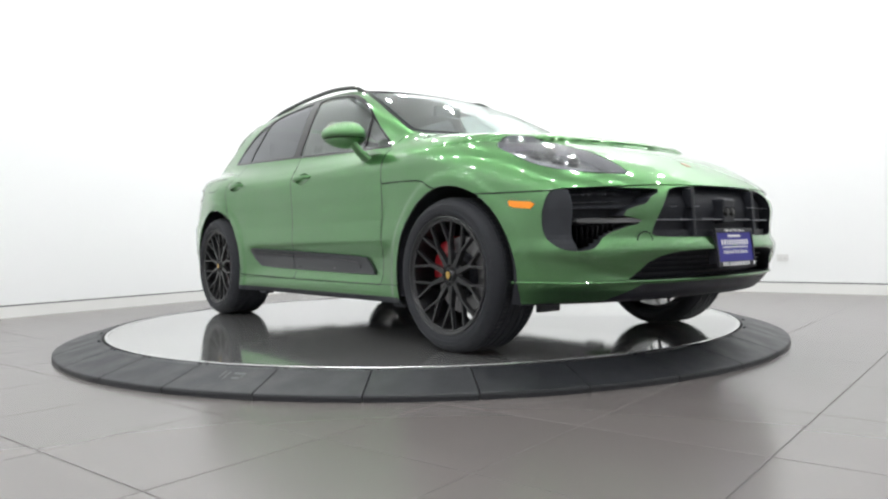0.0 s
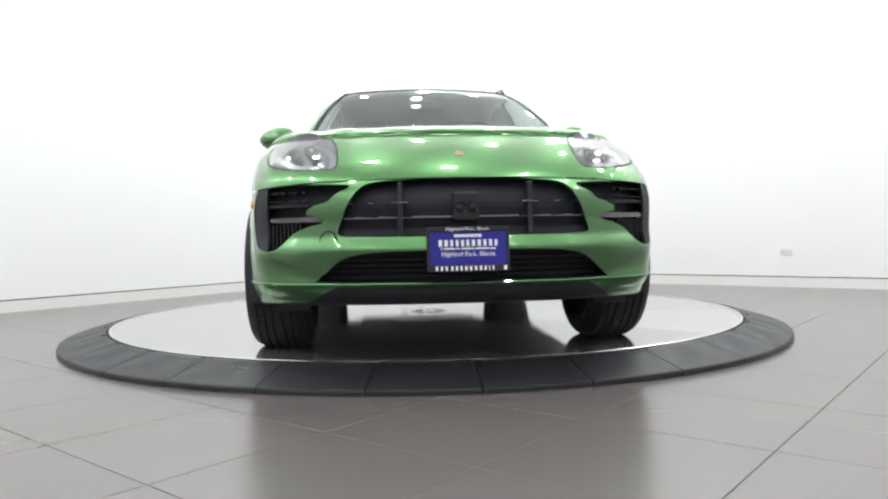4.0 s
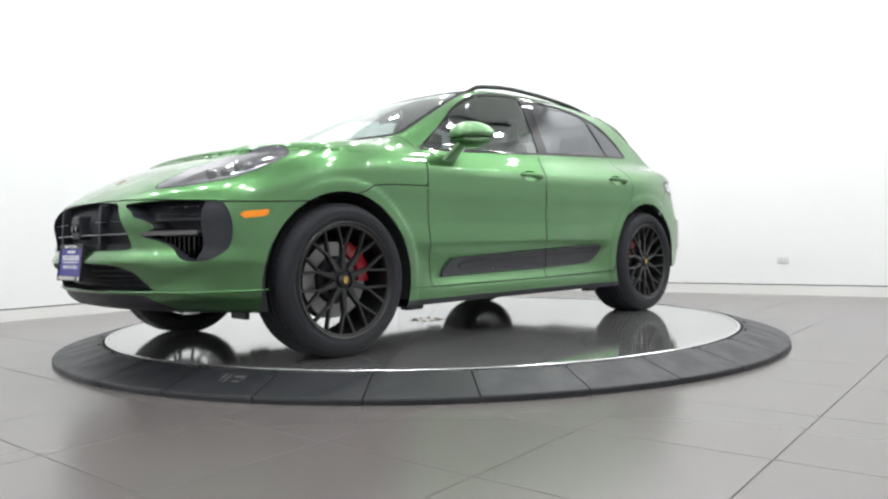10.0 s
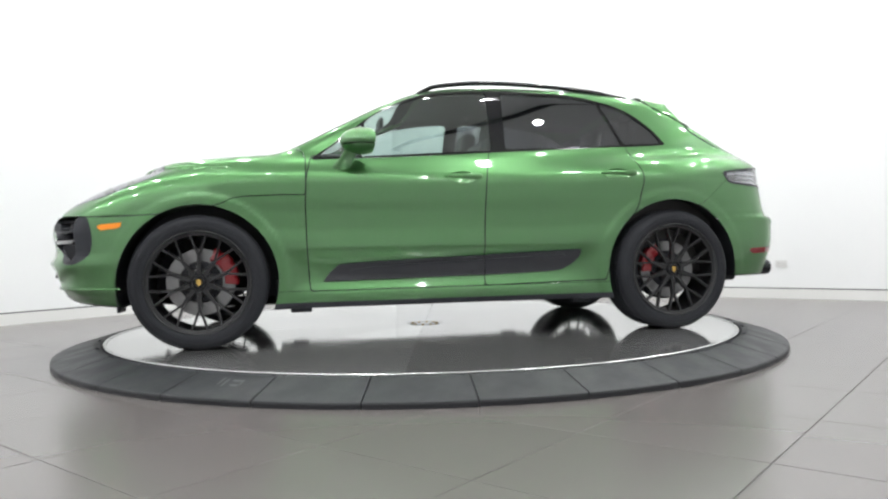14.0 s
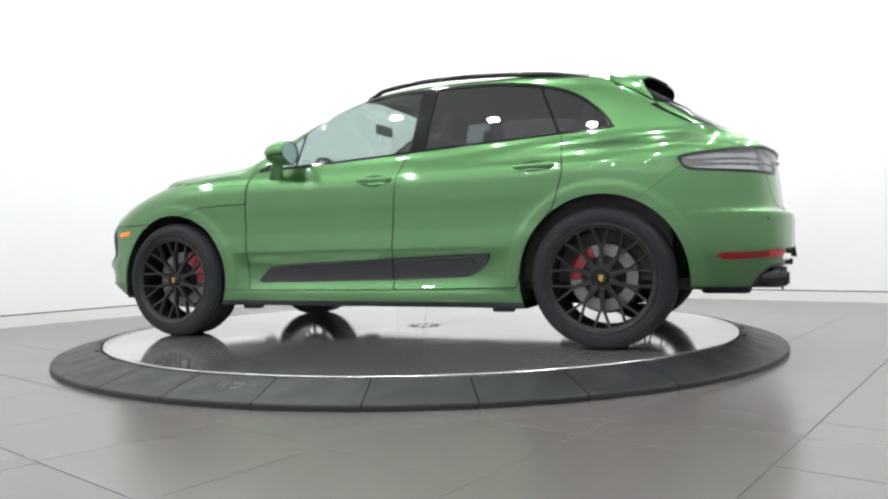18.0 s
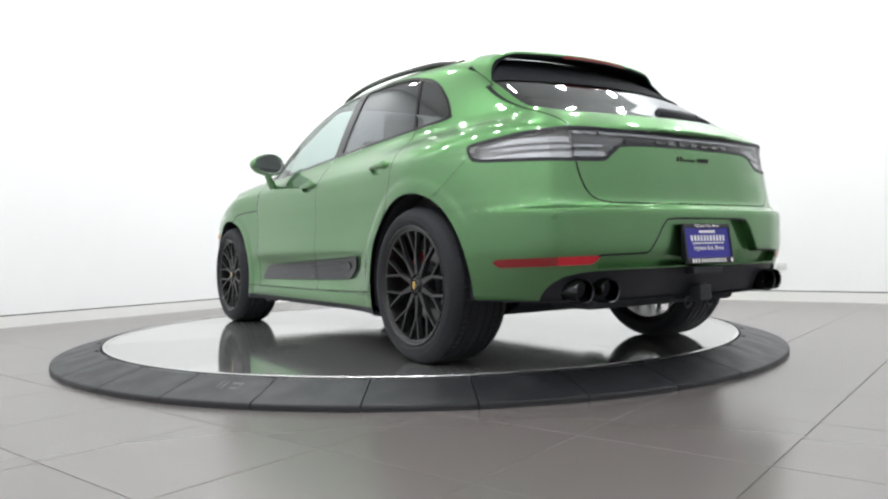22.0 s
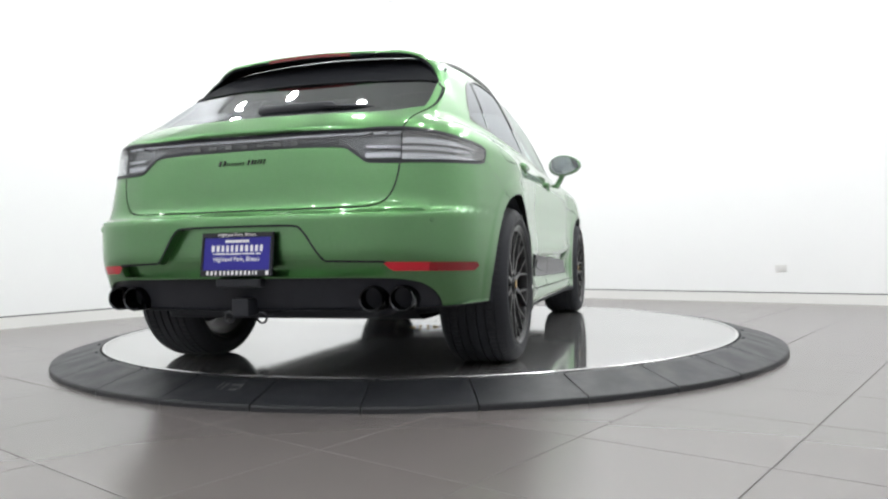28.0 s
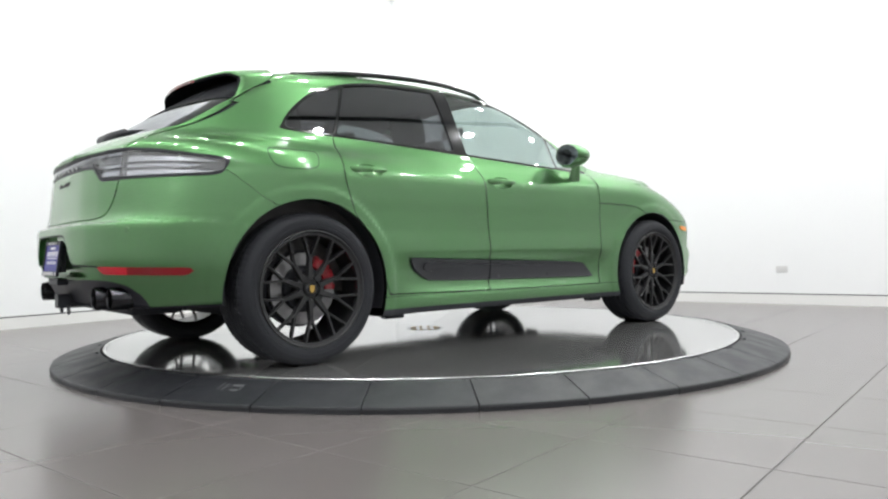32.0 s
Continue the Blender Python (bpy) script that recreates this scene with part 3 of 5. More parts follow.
def region(plane, pts, where=None, grow=0.0, step=6):
    """A field that is below zero inside an outline drawn on a plane; where: limits as a field of its own."""
    poly = smooth_path(pts, step)
    ax = PLANES[plane]

    def phi(V):
        d = signed(poly, V[:, ax]) - grow
        if where is not None:
            d = np.maximum(d, where(V))
        return d
    return phi


FLANKS = lambda V: 0.45 - V[:, 1]

H_NET = 0.019
V0, Q0 = surface(body_field, (-2.46, -0.0285, 0.12), (2.46, 1.08, 1.70), H_NET)
half = Shell(V0, [tuple(q) for q in Q0])
half = half.split(lambda V: -V[:, 1])[0]
half.V[:, 1] = np.where(np.abs(half.V[:, 1]) < 2e-4, 0.0, half.V[:, 1])

car = new("car")
tagged(car, "green metallic sport utility car with black wheels on the turntable", "car")


def unit_normals(V):
    N = gradient(body_field, V)
    return N / np.maximum(np.linalg.norm(N, axis=1), 1e-9)[:, None]


def add_shell(name, sh, mat, parent=None, label="", both=False, offset=None, flat=False):
    """Link a shell as a mesh with the true normals of the body; both: with its mirror image in one mesh."""
    if both:
        sh = sh + sh.mirrored()
    V, F = sh.packed()
    if not F:
        return None
    N = unit_normals(V)
    return mesh_object(name, V if offset is None else V + N * offset, F, mat, parent or car, label, smooth=not flat, normals=None if flat else N)


def moved(sh, offset=0.0, shift=(0, 0, 0)):
    if len(sh.V) > 1.3 * len(sh.faces) + 50:
        sh = Shell(*sh.packed())
    N = unit_normals(sh.V)
    return Shell(sh.V + N * offset + np.array(shift), sh.faces)


def rimmed(sh, offset=0.0, shift=(0, 0, 0)):
    """A patch moved along its normals or by a shift, and the walls from its old border to its new one."""
    a, faces = sh.packed()
    sh = Shell(a, faces)
    b = moved(sh, offset, shift)
    n = len(sh.V)
    walls = []
    for i, j in sh.edges():
        if abs(sh.V[i][1]) < 3e-4 and abs(sh.V[j][1]) < 3e-4:
            continue
        walls.append((j, i, n + i, n + j) if offset > 0 else (i, j, n + j, n + i))
    return b, Shell(np.concatenate([sh.V, b.V]), walls)


def raw_mesh(name, sh, mat, parent, label="", both=False, smooth=False):
    if both:
        sh = sh + sh.mirrored()
    V, F = sh.packed()
    return mesh_object(name, V, F, mat, parent, label, smooth=smooth) if F else None


GAPS = []
SEAM = 0.0032


def panel(sh, phi, gap=SEAM):
    """Cut a panel out of a shell, with a narrow joint round it that sinks in."""
    inner, rest = sh.split(lambda V: phi(V) + gap)
    joint, rest = rest.split(lambda V: phi(V) - gap)
    GAPS.append(joint)
    return inner, rest


def cut(sh, phi, grow=0.0):
    return sh.split(lambda V: phi(V) - grow)


# wheel openings
def arch(V):
    d = np.minimum(np.hypot(V[:, 0] - XF, V[:, 2] - HUB_Z) - 0.424, np.hypot(V[:, 0] - XR, V[:, 2] - HUB_Z) - 0.432)
    return np.maximum(d, 0.5 - V[:, 1])


_, half = half.split(arch)

# floor pan and the black lower edge of the sills
pan, half = cut(half, lambda V: V[:, 2] - np.where(np.abs(V[:, 0]) < 1.1, 0.240, BOTTOM(V[:, 0]) + 0.008))

# --- glass ---
LIGHT_LINE = [(0.80, 1.05, 1), (0.61, 1.190), (0.385, 1.358), (0.146, 1.466), (-0.087, 1.506), (-0.45, 1.516), (-0.814, 1.497), (-1.03, 1.460), (-1.223, 1.394), (-1.371, 1.283), (-1.447, 1.188), (-1.42, 1.160), (-1.0, 1.137), (-0.7, 1.120), (-0.3, 1.100), (0.22, 1.072)]
dlo, half = cut(half, region("side", LIGHT_LINE, FLANKS))
F_GLASS = [(0.50, 1.072, 1), (0.47, 1.285, 1), (0.385, 1.346), (0.146, 1.452), (-0.087, 1.492), (-0.300, 1.499, 1), (-0.283, 1.112, 1), (0.22, 1.086)]
SAIL = [(0.765, 1.062, 1), (0.61, 1.176), (0.488, 1.272, 1), (0.515, 1.076, 1)]
R_GLASS = [(-0.397, 1.500, 1), (-0.814, 1.483), (-1.028, 1.446, 1), (-1.152, 1.156, 1), (-0.7, 1.134), (-0.376, 1.120, 1)]
Q_GLASS = [(-1.046, 1.441, 1), (-1.223, 1.378), (-1.365, 1.270), (-1.430, 1.186), (-1.412, 1.172), (-1.168, 1.160, 1)]
f_glass, dlo = cut(dlo, region("side", F_GLASS))
sail, dlo = cut(dlo, region("side", SAIL))
r_glass, dlo = cut(dlo, region("side", R_GLASS))
q_glass, dlo = cut(dlo, region("side", Q_GLASS))
SCREEN_LINE = [(-0.1, 1.116, 1), (0.2, 1.115), (0.45, 1.116), (0.62, 1.122), (0.702, 1.140), (0.705, 1.180), (0.660, 1.310), (0.602, 1.430), (0.545, 1.508), (0.40, 1.536), (0.2, 1.548), (-0.1, 1.552, 1)]
screen, half = cut(half, region("end", SCREEN_LINE, lambda V: -0.25 - V[:, 0]))
screen_band, screen = cut(screen, lambda V: -region("end", SCREEN_LINE, None, -0.028)(V))
REAR_LINE = [(-0.1, 1.104, 1), (0.3, 1.103), (0.53, 1.112), (0.638, 1.138), (0.658, 1.168), (0.643, 1.280), (0.628, 1.365), (0.588, 1.440), (0.3, 1.482), (-0.1, 1.490, 1)]
rear_glass, half = cut(half, region("end", REAR_LINE, lambda V: V[:, 0] + 1.2))


# --- lamps that wrap round the corners ---
def tail_plane(V):
    return np.stack([V[:, 1] + np.maximum(0, V[:, 0] + 2.25), V[:, 2]], 1)


TAIL_LAMP = smooth_path([(-0.1, 1.012, 1), (0.45, 1.018), (0.63, 1.024), (0.80, 1.022), (0.96, 1.013), (1.12, 1.0), (1.29, 0.986), (1.348, 0.972), (1.335, 0.935), (1.29, 0.902), (1.05, 0.888), (0.8, 0.882), (0.56, 0.880), (0.51, 0.893), (0.46, 0.925), (0.38, 0.947), (-0.1, 0.953, 1)])
REFLECTOR = smooth_path([(0.585, 0.498, 1), (0.62, 0.463, 1), (1.14, 0.453, 1), (1.21, 0.487, 1)])
BACK = lambda V: V[:, 0] + 1.6
tail_lamp, half = cut(half, lambda V: np.maximum(signed(TAIL_LAMP, tail_plane(V)), BACK(V)))
tail_edge, tail_lamp = cut(tail_lamp, lambda V: -signed(TAIL_LAMP, tail_plane(V)) - 0.014)
reflector, half = cut(half, lambda V: np.maximum(signed(REFLECTOR, tail_plane(V)), BACK(V)))

HEAD_LAMP = [(2.135, 0.515), (2.07, 0.503), (1.92, 0.515), (1.75, 0.552), (1.65, 0.635), (1.60, 0.725), (1.61, 0.79), (1.66, 0.823), (1.80, 0.828), (1.92, 0.80), (2.02, 0.73), (2.09, 0.645), (2.13, 0.565)]
HIGH = lambda V: 0.79 - V[:, 2]
head_lamp, half = cut(half, region("top", HEAD_LAMP, HIGH))
head_edge, head_lamp = cut(head_lamp, lambda V: -region("top", HEAD_LAMP, HIGH, -0.006)(V))

# --- front openings ---
GRILLE = [(-0.05, 0.760, 1), (0.24, 0.753), (0.37, 0.742), (0.42, 0.715), (0.46, 0.66), (0.485, 0.60), (0.500, 0.556), (0.485, 0.536), (0.30, 0.530), (-0.05, 0.530, 1)]
INTAKE = [(0.432, 0.734, 1), (0.55, 0.741), (0.70, 0.744), (0.82, 0.741), (0.852, 0.718), (0.867, 0.645), (0.863, 0.555), (0.845, 0.498), (0.81, 0.479), (0.76, 0.485), (0.72, 0.515), (0.68, 0.550), (0.61, 0.578), (0.518, 0.594, 1), (0.58, 0.612), (0.645, 0.627, 1), (0.60, 0.655), (0.535, 0.672, 1), (0.51, 0.70)]
LOW_INTAKE = [(-0.05, 0.475, 1), (0.26, 0.474), (0.42, 0.463), (0.50, 0.435), (0.56, 0.385), (0.605, 0.353, 1), (0.4, 0.350), (-0.05, 0.350, 1)]
VALANCE = [(-0.05, 0.334, 1), (0.52, 0.332, 1), (0.66, 0.25, 1), (0.66, 0.19, 1), (-0.05, 0.19, 1)]
NOSE = lambda V: 1.85 - V[:, 0]
grille, half = cut(half, region("end", GRILLE, NOSE))
intake, half = cut(half, region("end", INTAKE, NOSE))
low_intake, half = cut(half, region("end", LOW_INTAKE, NOSE))
valance, half = cut(half, region("end", VALANCE, NOSE))

# --- rear openings ---
TAILX = lambda V: V[:, 0] + 1.85
PLATE_BAY = [(-0.05, 0.641, 1), (0.235, 0.639), (0.285, 0.618), (0.325, 0.56), (0.368, 0.500, 1), (0.600, 0.494, 1), (0.600, 0.446, 1), (-0.05, 0.446, 1)]
DIFFUSER = [(-0.05, 0.440, 1), (0.34, 0.439), (0.60, 0.435), (0.70, 0.42), (0.737, 0.402), (0.765, 0.368), (0.775, 0.315), (0.76, 0.20, 1), (-0.05, 0.20, 1)]
plate_bay, half = cut(half, region("end", PLATE_BAY, TAILX))
# flush dark line round the bay stands in for the shade of the overhanging bumper
bay_joint, half = cut(half, region("end", PLATE_BAY, TAILX), 0.008)
bay_joint, below = bay_joint.split(lambda V: 0.485 - V[:, 2])
half = half + below
diffuser, half = cut(half, region("end", DIFFUSER, TAILX))

# --- painted panels ---
HOOD_LINE = curve([(0.5, 0.846), (0.83, 0.845), (1.15, 0.836), (1.217, 0.826), (1.285, 0.795), (1.45, 0.76), (1.6, 0.742), (1.94, 0.735), (2.15, 0.746), (2.25, 0.757), (2.33, 0.764)])
COWL = curve([(0, 1.115), (0.4, 1.07), (0.6, 0.985), (0.70, 0.90), (0.76, 0.845), (0.82, 0.822), (1.0, 0.826)])
hood, half = panel(half, lambda V: np.maximum(HOOD_LINE(V[:, 0]) - V[:, 2], COWL(V[:, 1]) - V[:, 0]))
F_DOOR = [(0.79, 1.075, 1), (0.803, 1.02), (0.817, 0.957), (0.826, 0.86), (0.825, 0.61), (0.811, 0.34), (0.806, 0.302, 1), (-0.205, 0.304, 1), (-0.205, 0.545), (-0.226, 0.91), (-0.252, 1.03), (-0.285, 1.15, 1)]
R_DOOR = [(-0.205, 0.304, 1), (-0.205, 0.545), (-0.226, 0.91), (-0.252, 1.03), (-0.285, 1.15, 1), (-1.165, 1.22, 1), (-1.178, 1.12), (-1.205, 1.0), (-1.212, 0.923), (-1.19, 0.84), (-1.155, 0.735), (-1.05, 0.60), (-0.95, 0.318, 1)]
f_door, half = panel(half, region("side", F_DOOR, FLANKS))
r_door, half = panel(half, region("side", R_DOOR, FLANKS))
sill, half = panel(half, lambda V: np.maximum(np.maximum(V[:, 2] - 0.304, np.abs(V[:, 0]) - 1.1), 0.4 - V[:, 1]), 0.0015)
fender, half = panel(half, lambda V: np.maximum(np.maximum(0.70 - V[:, 0], V[:, 0] - 1.35), V[:, 2] - 0.9))
f_bumper, half = cut(half, lambda V: np.maximum(1.35 - V[:, 0], V[:, 2] - 0.9))
HATCH = [(-0.05, 0.7085, 1), (0.40, 0.709), (0.545, 0.716), (0.602, 0.752), (0.632, 0.84), (0.644, 1.0), (0.655, 1.08), (0.676, 1.16), (0.672, 1.23), (0.660, 1.288, 1), (-0.05, 1.288, 1)]
HATCH_LOW = region("end", HATCH, lambda V: V[:, 0] + 1.2)
HATCH_SEAM = curve([(1.25, -1.72), (1.289, -1.68), (1.34, -1.605), (1.40, -1.505), (1.444, -1.435), (1.48, -1.405), (1.60, -1.395)])


def HATCH_R(V):
    return np.minimum(HATCH_LOW(V), np.maximum(1.284 - V[:, 2], (V[:, 0] - HATCH_SEAM(V[:, 2])) * 0.8))


hatch, half = panel(half, HATCH_R)
BUMPER_LINE = curve([(-2.4, 0.90), (-2.2, 0.898), (-1.95, 0.905), (-1.82, 0.928), (-1.72, 0.862), (-1.60, 0.775), (-1.4, 0.70)])
r_bumper, half = panel(half, lambda V: np.maximum(V[:, 2] - BUMPER_LINE(V[:, 0]), V[:, 0] + 1.45), 0.0013)
BLADE = [(0.742, 0.352, 1), (0.672, 0.425), (0.57, 0.454), (-0.2, 0.484), (-0.806, 0.507, 1), (-0.775, 0.445), (-0.70, 0.396), (-0.62, 0.378), (-0.2, 0.366)]

# hollows behind the door handles
HANDLES = {"f": (-0.088, 0.946), "r": (-1.062, 0.963)}


def cup_field(x, z):
    return lambda V: np.maximum((np.hypot((V[:, 0] - x - 0.004) / 0.088, (V[:, 2] - z + 0.004) / 0.036) - 1) * 0.036, 0.6 - V[:, 1])


_, f_door = cut(f_door, cup_field(*HANDLES["f"]))
_, r_door = cut(r_door, cup_field(*HANDLES["r"]))

# link the body panels
body = add_shell("body_shell", half, GREEN, None, "", both=True)
add_shell("bonnet", hood, GREEN, None, "wide curved clamshell bonnet", both=True)
bumper_front = add_shell("front_bumper", f_bumper, GREEN, None, "", both=True)
bumper_rear = add_shell("rear_bumper", r_bumper, GREEN, None, "", both=True)
tailgate = add_shell("tailgate", hatch, GREEN, None, "", both=True)
floor_pan = add_shell("floor_pan", pan, UNDER, None, "black underside", both=True)
doors = {}
for s in (1, -1):
    m = (lambda sh: sh) if s > 0 else (lambda sh: sh.mirrored())
    doors["f", s] = add_shell("front_door", m(f_door), GREEN)
    doors["r", s] = add_shell("rear_door", m(r_door), GREEN)
    add_shell("side_sill", m(sill), GREEN)
    add_shell("front_wing", m(fender), GREEN)
    add_shell("window_surround", m(dlo), GLOSS, None, "gloss black window surround", offset=0.0015)
    add_shell("door_glass", m(f_glass), GLASS, doors["f", s], "clear pane", offset=-0.004)
    add_shell("quarter_light", m(sail), GLASS, doors["f", s], "small triangular pane", offset=-0.004)
    add_shell("door_glass", m(r_glass), TINTED, doors["r", s], "dark tinted pane", offset=-0.004)
    add_shell("rear_quarter_glass", m(q_glass), TINTED, None, "dark tinted pane", offset=-0.004)
    # raised black blade along both doors
    bl, _ = (f_door + r_door).split(region("side", BLADE, FLANKS, step=8))
    top, walls = rimmed(m(bl) if s > 0 else bl.mirrored(), 0.014)
    bo = raw_mesh("door_blade", top, SATIN, car, "satin black trim blade", smooth=True)
    raw_mesh("blade_edge", walls, BLACK, bo)
    bl2, _ = bl.split(region("side", [(0.60, 0.385, 1), (0.50, 0.428), (-0.2, 0.462), (-0.70, 0.484, 1), (-0.67, 0.43), (-0.2, 0.395)], FLANKS))
    t2, w2 = rimmed(moved(m(bl2), 0.014), 0.006)
    raw_mesh("blade_rib", t2 + w2, SATIN, bo, smooth=False)
add_shell("windscreen", screen, SCREEN, None, "sloping clear windscreen", both=True, offset=-0.003)
add_shell("windscreen_band", screen_band, GAP, None, "black edge of the windscreen", both=True)
add_shell("rear_window", rear_glass, TINTED, tailgate, "dark tinted rear window", both=True, offset=-0.003)
for gsh in GAPS:
    for side in (gsh, gsh.mirrored()):
        raw_mesh("panel_joint", moved(side, -0.007), GAP, body, "dark joint between the panels")

# --- lamps ---
LAMPCUP = material("lamp_cup", (0.36, 0.36, 0.41), 0.35, 0.5)
for s in (1, -1):
    m = (lambda sh: sh) if s > 0 else (lambda sh: sh.mirrored())
    # outer tail lamp on the wing, inner part on the tailgate
    lens_in, lens_out = tail_lamp.split(lambda V: V[:, 1] - 0.643)
    edge_in, edge_out = tail_edge.split(lambda V: V[:, 1] - 0.643)
    cup, wall = rimmed(m(lens_out), -0.030)
    tl = raw_mesh("tail_lamp", cup + wall, SMOKE, car, "smoked clear tail lamp")
    add_shell("lamp_edge", m(edge_out), BLACK, tl, "black edge", offset=0.002)
    add_shell("lens", m(lens_out), LENS, tl, "clear lens", offset=0.001)
    for z0, z1 in ((0.900, 0.925), (0.932, 0.950), (0.962, 0.985)):
        strip, _ = lens_out.split(lambda V: np.maximum(np.maximum(z0 - V[:, 2], V[:, 2] - z1 + 0.03 * np.clip(tail_plane(V)[:, 0] - 1.1, 0, 1)), tail_plane(V)[:, 0] - 1.30))
        if strip.faces:
            t3, w3 = rimmed(moved(m(strip), -0.026), 0.010)
            raw_mesh("light_guide", t3 + w3, SILVER, tl, "pale light guide")
    # one reflector in two reds: its lit and dim ends are put in the colour
    lit, dim = reflector.split(lambda V: tail_plane(V)[:, 0] - 0.80)
    ro = add_shell("rear_reflector", m(dim), REDLENS, bumper_rear, "long red reflector, painted dimmer than its lit end", offset=0.0015)
    add_shell("inner_lens", m(lit), REDLIT, ro, "inner end of the red reflector, painted as lit", offset=0.0015)
    # head lamps
    cup, wall = rimmed(m(head_lamp), 0.0, (-0.035, 0, -0.045))
    hl = raw_mesh("head_lamp", cup + wall, LAMPCUP, car, "clear swept-back head lamp")
    add_shell("lamp_edge", m(head_edge), GAP, hl, offset=-0.002)
    add_shell("lens", m(head_lamp), LENS, hl, "clear lens", offset=0.001)
    shelf, _ = head_lamp.split(region("top", [(2.06, 0.56), (1.96, 0.545), (1.80, 0.59), (1.70, 0.68), (1.70, 0.77), (1.80, 0.785), (1.93, 0.73), (2.02, 0.64)]))
    sh_m = Shell(m(shelf).V + np.array((-0.022, 0, -0.030)), m(shelf).faces)
    t3, w3 = rimmed(sh_m, 0.0, (-0.010, 0, -0.012))
    raw_mesh("lamp_bezel", sh_m + w3, SMOKE, hl, "dark bezel inside the lamp", smooth=True)
    for (cx, cy, cz, r) in ((1.925, 0.615, 0.882, 0.022), (1.895, 0.690, 0.874, 0.022), (1.80, 0.640, 0.922, 0.022), (1.785, 0.715, 0.910, 0.022)):
        o = part("projector", lathe([(0.0001, 0.020), (r * 0.6, 0.017), (r * 0.85, 0.006), (r * 0.9, 0.0)], 20, "x"), SMOKE, hl, "grey lamp module", smooth=True)
        o.location = (cx, cy * s, cz)
        o.rotation_euler = (0, radians(-20), radians(12 * s))
        part("module_ring", lathe([(r * 0.88, 0.0), (r * 0.95, 0.006), (r * 1.10, 0.006), (r * 1.15, -0.02)], 20, "x"), SMOKE, o, "grey ring", smooth=True)
    lens_l, _ = head_lamp.split(region("top", [(2.10, 0.60), (2.0, 0.70), (1.85, 0.785), (1.68, 0.80), (1.70, 0.775), (1.85, 0.755), (1.98, 0.68), (2.06, 0.585)]))
    t3, w3 = rimmed(moved(Shell(m(lens_l).V + np.array((-0.02, 0, -0.028)), m(lens_l).faces), 0), 0.008)
    raw_mesh("daylight_bar", t3 + w3, SILVER, hl, "silver light bar")
lb_in, _ = tail_lamp.split(lambda V: V[:, 1] - 0.639)
cup, wall = rimmed(lb_in, 0.0, (0.022, 0, 0))
bar = raw_mesh("light_bar", cup + wall, SMOKE, tailgate, "smoked light strip across the tailgate", both=True)
add_shell("lamp_edge", edge_in, BLACK, bar, "black edge", both=True, offset=0.002)
add_shell("lens", lb_in, BARLENS, bar, "clear lens", both=True, offset=0.001)
for z0, z1 in ((0.902, 0.925), (0.934, 0.950)):
    strip, _ = lb_in.split(lambda V: np.maximum(np.maximum(z0 - V[:, 2], V[:, 2] - z1), 0.50 - V[:, 1]))
    if strip.faces:
        t3, w3 = rimmed(Shell(strip.V + np.array((0.018, 0, 0)), strip.faces), 0.0, (-0.010, 0, 0))
        raw_mesh("light_guide", t3 + w3, SILVER, bar, "pale light guide", both=True)
strip, _ = lb_in.split(lambda V: np.maximum(0.990 - V[:, 2], V[:, 2] - 1.008))
t3, w3 = rimmed(Shell(strip.V + np.array((0.018, 0, 0)), strip.faces), 0.0, (-0.010, 0, 0))
raw_mesh("light_guide", t3 + w3, SILVER, bar, "pale light guide", both=True)

strip, _ = lb_in.split(lambda V: np.maximum(V[:, 2] - 0.984, V[:, 1] - 0.40))
t3, w3 = rimmed(Shell(strip.V + np.array((0.012, 0, 0)), strip.faces), 0.0, (-0.008, 0, 0))
raw_mesh("letter_band", t3 + w3, BLACK, bar, "black band under the light strip", both=True)

# --- front openings: black cups with their bars ---
def opening(sh, depth, name, parent, label, both, mat=BLACK):
    cup, wall = rimmed(sh, 0.0, (-depth, 0, 0))
    o = raw_mesh(name, cup, MESH, parent, label, both=both)
    raw_mesh("frame", wall, mat, o, both=both, smooth=False)
    return o


def strip_of(sh, z0, z1, back, depth, name, mat, parent, label="", both=True, y0=-1, y1=2):
    st, _ = sh.split(lambda V: np.maximum(np.maximum(z0 - V[:, 2], V[:, 2] - z1), np.maximum(y0 - V[:, 1], V[:, 1] - y1)))
    if not st.faces:
        return None
    t, w = rimmed(Shell(st.V + np.array((-back, 0, 0)), st.faces), 0.0, (-depth, 0, 0))
    return raw_mesh(name, Shell(st.V + np.array((-back, 0, 0)), st.faces) + w, mat, parent, label, both=both)


def leaning_post(y):
    bm = box_bm(-0.05, 0.0, y - 0.010, y + 0.010, 0.535, 0.742, 0.005)
    for v in bm.verts:
        v.co.x += float(NOSE_PLAN(abs(y)) + NOSE_RISE(v.co.z)) - 0.004
    return bm


gr = opening(grille, 0.055, "grille", bumper_front, "black radiator grille", True)
for z in (0.603, 0.662):
    strip_of(grille, z, z + 0.006, 0.014, 0.03, "grille_bar", BARMETAL, gr, "dark slim bar")
strip_of(grille, 0.531, 0.562, 0.030, 0.02, "grille_bar", BLACK, gr, "black lower rail")
for s in (1, -1):
    part("grille_post", leaning_post(s * 0.256), BLACK, gr)
part("sensor_box", box_bm(2.24, 2.308, -0.050, 0.050, 0.588, 0.700, 0.012, 3), BLACK, gr, "black sensor block")
for s in (1, -1):
    o = part("sensor_lens", lathe([(0.0001, 0.008), (0.014, 0.006), (0.019, 0.0), (0.024, 0.002), (0.026, -0.004)], 20, "x"), GLOSS, gr, "round lens", smooth=True)
    o.location = (2.309, s * 0.024, 0.640)
